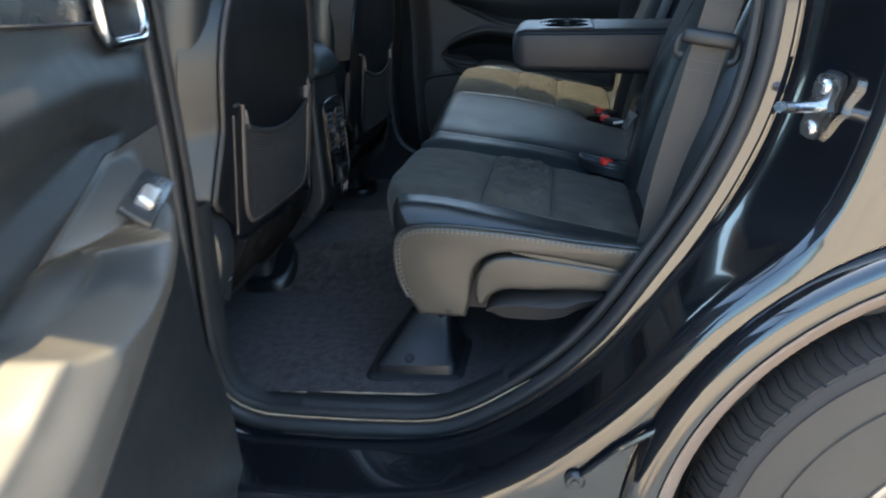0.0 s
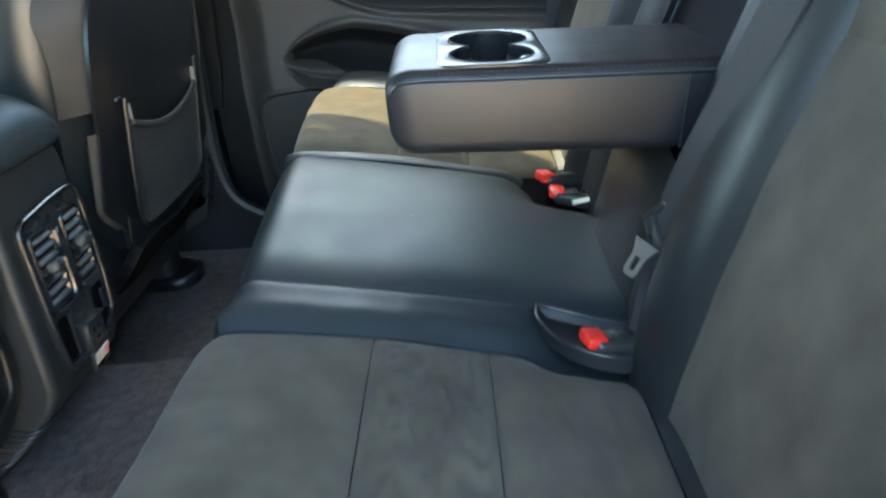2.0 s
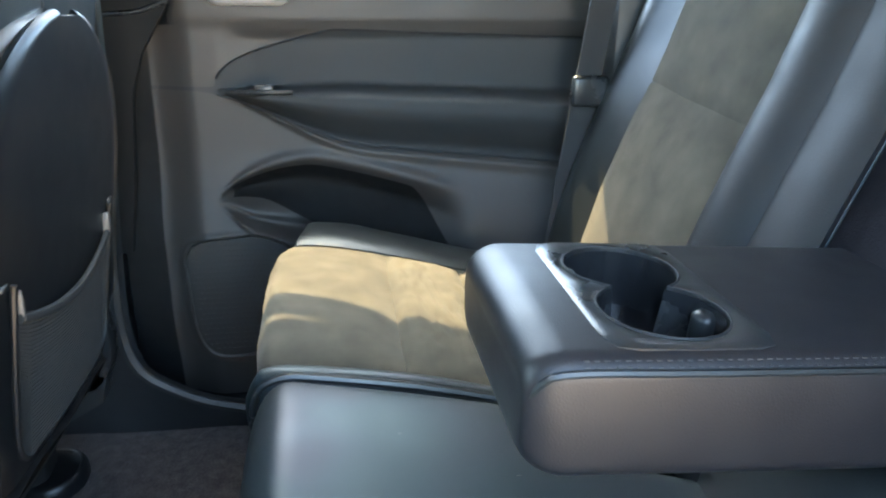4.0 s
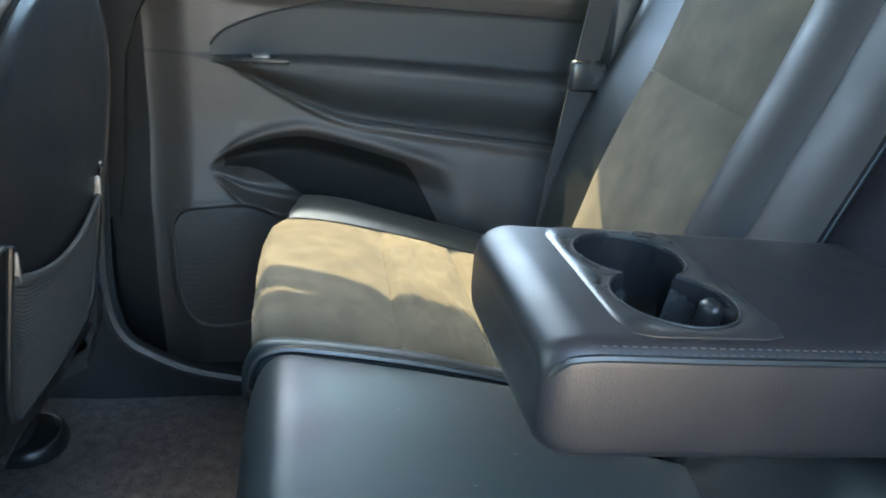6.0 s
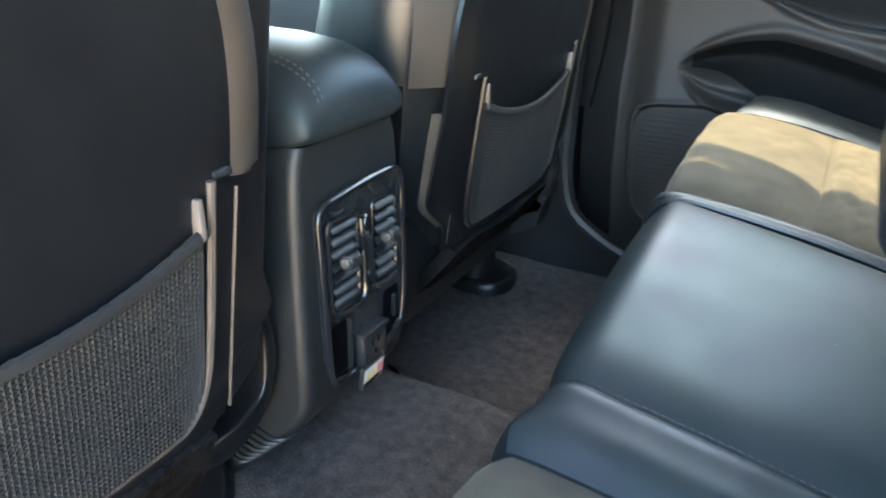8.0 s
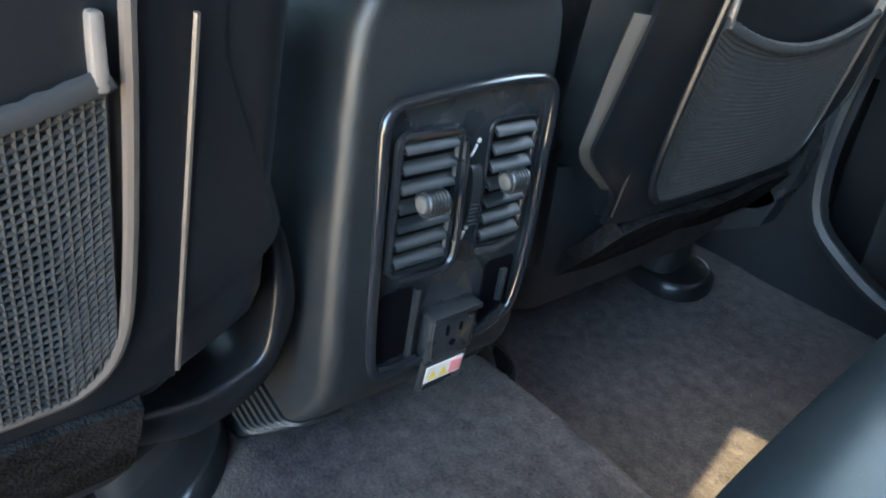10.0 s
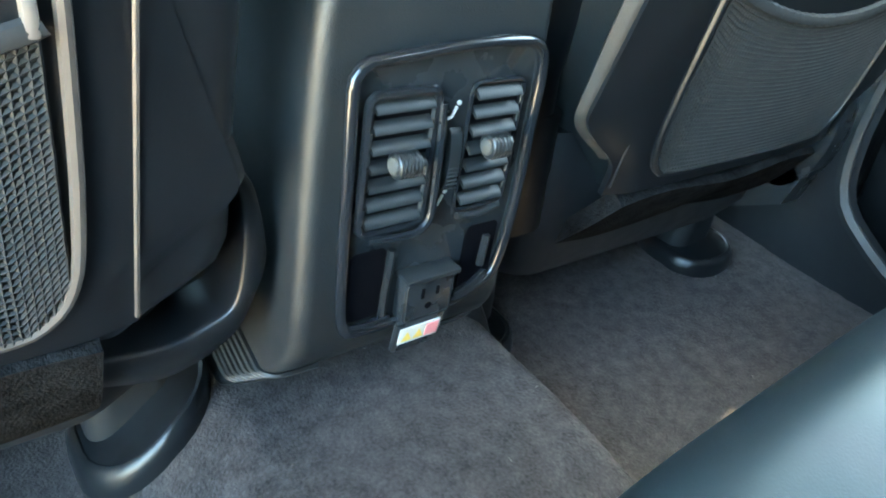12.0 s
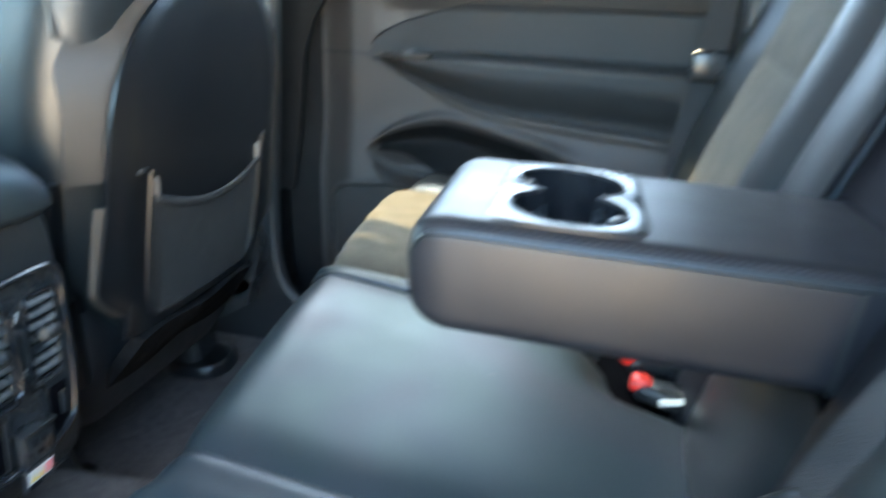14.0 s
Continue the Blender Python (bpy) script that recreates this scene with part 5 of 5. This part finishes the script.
# the raised lip that the left vent's frame shows towards the middle and below
part("vent_lip", tube(spline([F(-0.052, 0.7945, 0.006), F(-0.020, 0.7925, 0.007), F(-0.0075, 0.797, 0.007), F(-0.0035, 0.810, 0.007), F(-0.0045, 0.850, 0.007), F(-0.0060, 0.886, 0.006)], 40), 0.0030, 8, up=(1, 0, 0)), GLOSS, con)
part("vent_lip", tube(spline([F(0.022, 0.7965, 0.004), F(0.040, 0.7945, 0.004), F(0.060, 0.799, 0.004)], 16), 0.0026, 8, up=(1, 0, 0)), KNURL, con, "lower vent lip")
part("thumb_wheel", loft([[F(0.0105 + a, 0.842 + 0.023 * math.sin(b), 0.006 * math.cos(b)) for b in np.linspace(-1.5, 1.5, 14)] + [F(0.0105 + a, 0.842, -0.004)] for a in (-0.0045, 0.0045)]), SLAT, con)
for k in range(6):
    part("wheel_rib", tube([F(0.0058, 0.822 + 0.0030 * k, 0.0058), F(0.0152, 0.822 + 0.0030 * k, 0.0058)], 0.0007, 5), SLAT, con)


def airflow_icon(z, down):
    """White printed symbol: plain bars for a seated shape and its arrow."""
    ic = bmesh.new()
    s = -1 if down else 1
    tube([F(0.0025, z - 0.004, 0.0008), F(0.0055, z - 0.0035, 0.0008), F(0.0080, z + 0.001, 0.0008), F(0.0090, z + 0.0035, 0.0008)], 0.0011, 5, bm=ic)
    tube([F(-0.0015, z + 0.0015 * s, 0.0008), F(0.0025, z + 0.001 * s, 0.0008)], 0.0008, 5, bm=ic)
    disc(0.0017, 0.0008, Matrix.Translation(F(0.0105, z + 0.006, 0.0004)) @ pose(0, 0, 0, 0, 90, 0), 10, bm=ic)
    return part("air_symbol", ic, WHITE, con, "small white printed airflow symbol")


airflow_icon(0.876, False)
airflow_icon(0.811, True)
# lower bay: pockets, socket and its warning label
for y0, y1 in ((-0.061, -0.033), (0.036, 0.066)):
    part("bay_pocket", loft([[F((y0 + y1) / 2 + a * s, 0.754 + b * s, d) for a, b in rrect(y1 - y0, 0.058, 0.005)] for s, d in ((1.0, 0.002), (0.94, 0.001), (0.9, -0.0006), (0.1, -0.0006))]), VOID, con)
part("bay_edge", tube([F(-0.029, 0.780, 0.003), F(-0.031, 0.745, 0.003), F(-0.0315, 0.724, 0.003)], 0.0030, 6), SLAT, con)
part("bay_edge", tube([F(0.056, 0.772, 0.003), F(0.055, 0.745, 0.003)], 0.0034, 6), SLAT, con)
part("bay_sill", tube([F(-0.059, 0.722, 0.004), F(-0.045, 0.7205, 0.005), F(-0.026, 0.7215, 0.004)], 0.0032, 6), GLOSS, con)
part("bay_sill", tube([F(0.033, 0.723, 0.004), F(0.050, 0.729, 0.004), F(0.062, 0.737, 0.003)], 0.0032, 6), GLOSS, con)
SY, SZ = 0.003, 0.735
sock = part("power_socket", block((0.014, 0.045, 0.038), (0, 0, 0), 0.003, 2, Matrix.Translation(F(SY, SZ, 0.005))), SATIN, con, "black mains power socket")
hole = bmesh.new()
for yy, w, h in ((-0.0065, 0.0022, 0.0085), (0.0065, 0.0022, 0.0070)):
    block((0.002, w, h), F(SY + yy, SZ + 0.006, 0.0122), 0, 1, bm=hole)
disc(0.0030, 0.0008, Matrix.Translation(F(SY, SZ - 0.0065, 0.0118)) @ pose(0, 0, 0, 0, 90, 0), 12, bm=hole)
part("contact_slots", hole, VOID, sock, smooth=False)
part("socket_rim", tube([F(SY + a, SZ + b, 0.0120) for a, b in rrect(0.040, 0.033, 0.003)], 0.0008, 5, closed=True, up=(1, 0, 0)), SLAT, sock)
part("socket_lip", block((0.018, 0.047, 0.0045), F(SY, SZ + 0.0205, 0.007), 0.0015), SLAT, sock)
fm = Matrix.Translation(F(-0.001, 0.7035, 0.0125)) @ pose(0, 0, 0, 0, 8, 0)
flap = part("socket_flap", block((0.005, 0.043, 0.031), (0, 0, 0), 0.002, 2, fm @ pose(-0.0032, 0.0, -0.001)), SATIN, con, "open socket flap with a warning sticker")


def sticker(y0, y1, z0, z1, mat, nm, lab, d=0.0):
    return part(nm, block((0.0006, y1 - y0, z1 - z0), (0, 0, 0), 0, 1, fm @ pose(d, (y0 + y1) / 2, (z0 + z1) / 2)), mat, flap, lab, smooth=False)


sticker(-0.0185, 0.0175, -0.007, 0.0095, WHITE, "sticker", "white warning sticker")
for yc_ in (-0.0115, -0.001):
    tri = bmesh.new()
    vs = [tri.verts.new(fm @ Vector((0.0007, yc_ + a, b))) for a, b in ((-0.005, -0.0045), (0.005, -0.0045), (0, 0.0055))]
    tri.faces.new(vs)
    part("warning_triangle", tri, YELLOW, flap, "yellow triangle", smooth=False)
sticker(0.005, 0.0165, -0.005, 0.0075, PINK, "warning_print", "red printed patch", 0.0007)


# ---- doors ----
def poly_sd(x, z, poly):
    """Signed distance to a closed polygon, positive inside."""
    best, inside = 9.0, False
    n = len(poly)
    for i in range(n):
        ax, az = poly[i]
        bx, bz = poly[(i + 1) % n]
        ex, ez = bx - ax, bz - az
        t = max(0.0, min(1.0, ((x - ax) * ex + (z - az) * ez) / (ex * ex + ez * ez + 1e-12)))
        dx, dz = x - ax - t * ex, z - az - t * ez
        best = min(best, dx * dx + dz * dz)
        if (az > z) != (bz > z) and x < (bx - ax) * (z - az) / (bz - az) + ax:
            inside = not inside
    return math.sqrt(best) * (1 if inside else -1)


def closed(pts, n=40):
    return [(p.x, p.z) for p in spline([Vector((x, 0, z)) for x, z in list(pts) + [pts[0]]], n)[:-1]]




def leaf_w(x, z):
    """Height in the armrest's leaf shape: 0 on its lower edge, 1 on its upper."""
    top = 1.126 - 0.040 * max(0, x - 0.35)
    low = 1.124 - 0.098 * smooth01(0.10, 0.42, x) - 0.10 * max(0, x - 0.40)
    return (z - low) / max(0.004, top - low)


def pocket_top(x):
    return 0.933 + 0.066 * math.sin(math.pi * min(1.0, max(0.0, (x - 0.138) / 0.17)) * 0.5) ** 0.6 - 0.36 * max(0.0, x - 0.30) ** 1.25


def pocket_low(x):
    return 0.932 - 0.034 * smooth01(0.138, 0.20, x) - 0.30 * max(0.0, x - 0.19)


SPEAKER = closed([(0.075, 0.83), (0.085, 0.862), (0.13, 0.875), (0.24, 0.872), (0.27, 0.80), (0.25, 0.68), (0.15, 0.645), (0.09, 0.68)])


def door_in(x, z):
    """How far the trim stands proud of its base plane."""
    d = 0.0
    w = leaf_w(x, z)
    d -= 0.010 * smooth01(1.0, 1.12, w) * smooth01(0.15, 0.22, x) * (1 - smooth01(1.205, 1.225, z))
    grow = smooth01(0.150, 0.24, x)
    if -0.25 < w < 1.3:
        ledge = smooth01(-0.05, 0.75, w) * (1 - smooth01(0.90, 1.08, w))
        d += grow * (0.058 * ledge - 0.004 * smooth01(-0.10, 0.03, w) * (1 - smooth01(0.1, 0.4, w)))
    d += 0.006 * math.exp(-((w + 0.10) / 0.10) ** 2) * grow
    if 0.14 < x < 0.60:
        top, low = pocket_top(x), pocket_low(x)
        g = (z - low) / max(0.01, top - low)
        ends = smooth01(0.138, 0.185, x) * smooth01(0.595, 0.48, x)
        d -= ends * 0.046 * smooth01(1.08, 0.70, g) * (1 - (0.20 + 0.55 * smooth01(0.33, 0.22, x)) * smooth01(0.70, 0.20, g)) * smooth01(-0.10, 0.10, g)
        d -= ends * 0.008 * math.exp(-((g - 0.10) / 0.09) ** 2)
        d += ends * 0.008 * math.exp(-((g + 0.10) / 0.10) ** 2) * smooth01(0.40, 0.22, x)
        d += ends * 0.006 * math.exp(-((g - 1.10) / 0.08) ** 2)
    s = poly_sd(x, z, SPEAKER)
    d -= 0.008 * smooth01(0.0, 0.006, s)
    d += 0.004 * math.exp(-((s + 0.003) / 0.005) ** 2)
    # soft crease from the armrest's root, and the lower body bulging inward
    d += 0.030 * smooth01(1.03, 0.86, z) * smooth01(0.55, 0.75, z)
    d -= 0.030 * smooth01(0.12, 0.045, x)
    d += 0.006 * smooth01(1.223, 1.240, z)
    return d


def car_door(tname, label, hx, hz, switch):
    """Local: x from the hinge towards the tail, y=0 on the trim's base plane, +y to the cabin."""
    t = thing(tname, label, "car door")
    nx = 260

    def bands(x):
        top = 1.126 - 0.040 * max(0, x - 0.35)
        low = min(top - 0.001, 1.124 - 0.098 * smooth01(0.10, 0.42, x) - 0.10 * max(0, x - 0.40))
        up = top + 0.004 + 0.098 * min(1.0, max(0.0, (x - 0.150) / 0.20)) ** 0.42 * (0.9 + 0.1 * x)
        return 0.56, low, top + 0.002, up, 1.30

    def cell(x, k, f):
        b = bands(x)
        z = b[k] + (b[k + 1] - b[k]) * f
        return Vector((x, door_in(x, z), z))
    for nm, mat, lab, k, x0, x1, n in (("trim_panel", TRIM, "dark grey moulded trim panel", 0, 0.042, 0.845, 170), ("armrest", VINYL, "padded dark armrest", 1, 0.042, 0.845, 30),
                                       ("insert_panel", VINYL, "dark upholstered insert", 2, 0.042, 0.845, 24), ("upper_trim", TRIM, "dark grey upper trim", 3, 0.042, 0.845, 18),
                                       ("edge_seal", SHADE_TRIM, "black rubber edge", 0, -0.025, 0.0425, 40), ("edge_seal", SHADE_TRIM, "black rubber edge", 1, -0.025, 0.0425, 4), ("edge_seal", SHADE_TRIM, "black rubber edge", 2, -0.025, 0.0425, 4), ("edge_seal", SHADE_TRIM, "black rubber edge", 3, -0.025, 0.0425, 10)):
        m = nx if x1 > 0.1 else 14
        part(nm, grid(lambda u, v: cell(x0 + (x1 - x0) * u, k, v), m, n), mat, t, lab, angle=60)


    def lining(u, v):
        """A black sheet that paints the pocket's shade; its lower edge rises towards the front."""
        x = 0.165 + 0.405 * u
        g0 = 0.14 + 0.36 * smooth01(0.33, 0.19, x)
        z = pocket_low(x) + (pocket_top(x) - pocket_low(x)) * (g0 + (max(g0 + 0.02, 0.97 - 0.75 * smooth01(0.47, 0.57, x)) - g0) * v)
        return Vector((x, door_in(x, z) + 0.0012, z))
    part("pocket_shade", grid(lining, 90, 24), SHADE_TRIM, t, "matt black sheet painting the shade inside the map pocket", angle=60)
    for k in (1, 3):
        run = [(x, bands(x)[k]) for x in np.linspace(0.152, 0.84, 90)]
        part("trim_seam", tube([(x, door_in(x, z) + 0.0005, z) for x, z in run], 0.0022, 6), DARK, t)
    sp_bm = bmesh.new()
    edge = [Vector((x, 0, z)) for x, z in SPEAKER]
    mid = Vector((0.17, 0, 0.76))
    loft([[Vector((mid.x + (p.x - mid.x) * s_, door_in(mid.x, mid.z) + 0.002 + dd, mid.z + (p.z - mid.z) * s_)) for p in edge] for s_, dd in ((0.97, -0.004), (0.95, 0.0), (0.5, 0.001), (0.02, 0.001))], True, sp_bm)
    part("speaker_cover", sp_bm, PLASTIC, t, "dark speaker cover")
    part("door_shell", block((0.90, 0.08, 0.84), (0.43, -0.125, 0.86), 0.02, 3), PAINT, t, "glossy black painted door shell")
    part("trim_edge", tube([(-0.025, -0.045, z) for z in np.linspace(0.56, 1.25, 12)], 0.012, 8), DARK, t)
    for a, b in (((-0.03, 1.27), (-0.02, 1.79)), ((0.86, 1.27), (0.78, 1.79)), ((-0.02, 1.79), (0.78, 1.79))):
        part("window_frame", tube([(a[0], -0.05, a[1]), (b[0], -0.05 + 0.19 * (b[1] - 1.27), b[1])], 0.028, 8, flat=0.8), PLASTIC, t)
    # unseen plates added in the window to trim the sun patches inside
    for quad in (((-0.075, 1.27), (0.0, 1.27), (0.010, 1.80), (-0.075, 1.80)), ((0.794, 1.27), (0.92, 1.27), (0.92, 1.80), (0.566, 1.80))):
        part("sun_blocker", loft([[Vector((x, -0.05 + 0.19 * (z - 1.27) + d, z)) for x, z in quad] for d in (-0.012, 0.012)]), PLASTIC, t, smooth=False)
    part("window_sill", block((0.80, 0.075, 0.028), (0.445, -0.030, 1.282), 0.010, 3), TRIM, t)
    part("pull_handle_bezel", tube([(hx + a, 0.010, hz + b) for a, b in rrect(0.125, 0.052, 0.016)], 0.006, 8, closed=True, up=(0, 1, 0)), SILVER, t, "silver bezel of the inner handle")
    part("pull_handle", block((0.085, 0.012, 0.020), (hx + 0.01, 0.012, hz), 0.005, 3), CHROME, t, "chrome inner door handle")
    sg = bmesh.new()
    for i in range(20):
        for j in range(22):
            x, z = 0.09 + 0.0088 * i + 0.0044 * (j % 2), 0.655 + 0.0098 * j
            if poly_sd(x, z, SPEAKER) > 0.012:
                disc(0.0022, 0.0012, Matrix.Translation((x, door_in(0.17, 0.76) + 0.003, z)) @ pose(0, 0, 0, -90), 6, bm=sg)
    tagged(part("speaker_grille", sg, DARK, t, "dark perforated speaker grille"), kind="stuff")
    part("switch_plate", block((0.090, 0.030, 0.008), (0.235, 0.062, 1.126), 0.004, 2, pose(0, 0, 0, 8)), SATIN, t)
    part("window_switch", block((0.030, 0.014, 0.012), (0.235, 0.064, 1.132), 0.004, 3), switch, t)
    return t


far_door = car_door("car_door", "closed dark grey rear door trim with armrest and map pocket", 0.215, 1.290, SATIN)
far_door.matrix_world = Matrix.Translation((0.0, 0.800, -0.005)) @ Matrix.Diagonal((1, -1, 1, 1))
fseal = thing("door_seal", "black rubber weatherstrip round the far door opening", "seal", kind="structure")
fp = spline([Vector((x, 0, z)) for x, z in [(0.002, 1.5), (-0.004, 1.2), (-0.012, 1.0), (-0.021, 0.84), (-0.021, 0.745), (-0.003, 0.67), (0.045, 0.628), (0.13, 0.590), (0.30, 0.56), (0.5, 0.56), (0.7, 0.70), (0.80, 0.9), (0.84, 1.1)]], 80)
part("seal_bulb", tube(aty(fp, 0.700), 0.012, 8, up=(0, 1, 0)), RUBBER, fseal)
part("far_sill", strips([aty(offset_path(fp, 0.02), 0.690), aty(offset_path(fp, -0.006), 0.700), aty(offset_path(fp, -0.05), 0.715), aty(offset_path(fp, -0.10), 0.72), aty(offset_path(fp, -0.35), 0.74)]), DARK, fseal)


# the open near door, seen steeply from its tail
def near_in(x, z):
    """How far the open door's trim stands proud of its base plane."""
    d = 0.012 * math.exp(-((z - 1.078 + 0.05 * abs(x - 0.18)) / 0.022) ** 2) * smooth01(-0.1, 0.05, x)
    d -= 0.016 * smooth01(0.0, 0.03, poly_sd(x, z, BOWL))
    zt = ledge_top(x)
    grow = smooth01(0.02, 0.20, x)
    d += grow * smooth01(zt - 0.20, zt - 0.085, z) * (0.046 * smooth01(zt + 0.006, zt - 0.014, z) + 0.024 * smooth01(zt - 0.010, zt - 0.042, z) - 0.010 * smooth01(zt - 0.055, zt - 0.10, z))
    d -= 0.065 * smooth01(0.0, 0.018, poly_sd(x, z, GRIP))
    d += 0.022 * smooth01(0.72, 0.56, z)
    d -= 0.060 * smooth01(-0.06, -0.115, x) ** 1.5
    return d


def ledge_top(x):
    return 0.992 - 0.23 * max(0.0, x - 0.13) + 0.10 * max(0.0, x - 0.5)


BOWL = closed([(0.06, 1.020), (0.18, 1.052), (0.36, 1.042), (0.60, 1.02), (0.70, 0.98), (0.60, 0.93), (0.34, 0.965), (0.14, 0.992)])
GRIP = closed([(0.245, 0.958), (0.212, 0.930), (0.250, 0.900), (0.330, 0.893), (0.420, 0.905), (0.440, 0.940), (0.36, 0.952)])
near_door = thing("car_door", "open rear door with dark trim, padded armrest and silver handle", "car door")


def near_band(nm, mat, lab, lo, hi, n):
    part(nm, grid(lambda u, v: (lambda x: (lambda z: Vector((x, near_in(x, z), z)))(lo(x) + (hi(x) - lo(x)) * v))(-0.12 + 0.90 * u), 130, n), mat, near_door, lab, angle=60)


near_band("trim_panel", PLASTIC, "dark lower trim panel", lambda x: 0.36, lambda x: ledge_top(x) - 0.125, 60)
near_band("armrest", PAD, "padded dark armrest", lambda x: ledge_top(x) - 0.124, lambda x: ledge_top(x) + 0.012, 80)
near_band("upper_trim", PLASTIC, "dark upper trim", lambda x: ledge_top(x) + 0.013, lambda x: 1.132 + 0.02 * x, 40)
near_band("belt_trim", SATIN, "dark belt line trim", lambda x: 1.134 + 0.02 * x, lambda x: 1.26, 10)
part("belt_seam", tube([(x, 0.004, 1.133 + 0.02 * x) for x in np.linspace(-0.08, 0.78, 30)], 0.002, 6), DARK, near_door)
part("armrest_seam", tube([(x, near_in(x, ledge_top(x) - 0.1245) + 0.001, ledge_top(x) - 0.1245) for x in np.linspace(0.0, 0.78, 60)], 0.0025, 6), DARK, near_door)
part("door_shell", block((0.90, 0.08, 0.92), (0.34, -0.105, 0.80), 0.02, 3), PAINT, near_door, "glossy black painted door shell")
part("edge_seal", tube([(-0.122, -0.058, z) for z in np.linspace(0.36, 1.26, 20)], 0.012, 10), RUBBER, near_door, "black rubber edge seal")
part("pull_handle_bezel", tube([(0.022 + a, 0.010, 1.158 + b) for a, b in rrect(0.150, 0.092, 0.028)], 0.008, 10, closed=True, up=(0, 1, 0)), CHROME, near_door, "chrome bezel of the inner handle")
part("handle_cup", block((0.140, 0.006, 0.082), (0.022, 0.006, 1.158), 0.003), DARK, near_door)
part("pull_handle", block((0.110, 0.020, 0.040), (0.022, 0.018, 1.176), 0.009, 3), CHROME, near_door, "chrome inner door handle")
part("switch_plate", block((0.105, 0.034, 0.008), (0.0, 0, 0), 0.004, 2, pose(0.205, near_in(0.225, 0.955) + 0.006, 0.972, -38, 8, 0)), SATIN, near_door)
part("window_switch", block((0.036, 0.018, 0.014), (0, 0, 0), 0.004, 3, pose(0.218, near_in(0.225, 0.955) + 0.010, 0.974, -38, 8, 0)), SILVER, near_door, "silver window switch")
for a, b in (((-0.08, 1.24), (-0.05, 1.62)), ((0.78, 1.24), (0.70, 1.62)), ((-0.05, 1.62), (0.70, 1.62))):
    part("window_frame", tube([(a[0], -0.08, a[1]), (b[0], -0.11, b[1])], 0.028, 8, flat=0.8), PLASTIC, near_door)
DOOR_OPEN = 75.0
near_door.matrix_world = pose(0.045, -0.858, 0, 0, 0, -DOOR_OPEN)

# ---- lint on the carpet and the centre pad ----
rng = random.Random(5)
lint = bmesh.new()
for k in range(16):
    x, y = rng.uniform(-0.14, 0.22), rng.uniform(-0.02, 0.62)
    a, l = rng.uniform(0, 3.1), rng.uniform(0.0008, 0.0022)
    z = floor_z(x, y) + (0.0075 if y > 0.2 else 0.0015)
    tube([(x - l * math.cos(a), y - l * math.sin(a), z), (x, y, z + 0.0006), (x + l * math.cos(a), y + l * math.sin(a), z)], 0.00035, 5, bm=lint)
for k in range(4):
    p = cushion(rng.uniform(0.42, 0.85), rng.uniform(-0.11, 0.12), 0.0105)
    a, l = rng.uniform(0, 3.1), rng.uniform(0.0015, 0.003)
    d = Vector((math.cos(a), math.sin(a), -0.2 * math.cos(a))) * l
    tube([p - d, p + Vector((0, 0, 0.0004)), p + d], 0.0002, 5, bm=lint)
tagged(part("lint", lint, HOOK), "scattered pale lint on carpet and leather", "lint", kind="stuff")
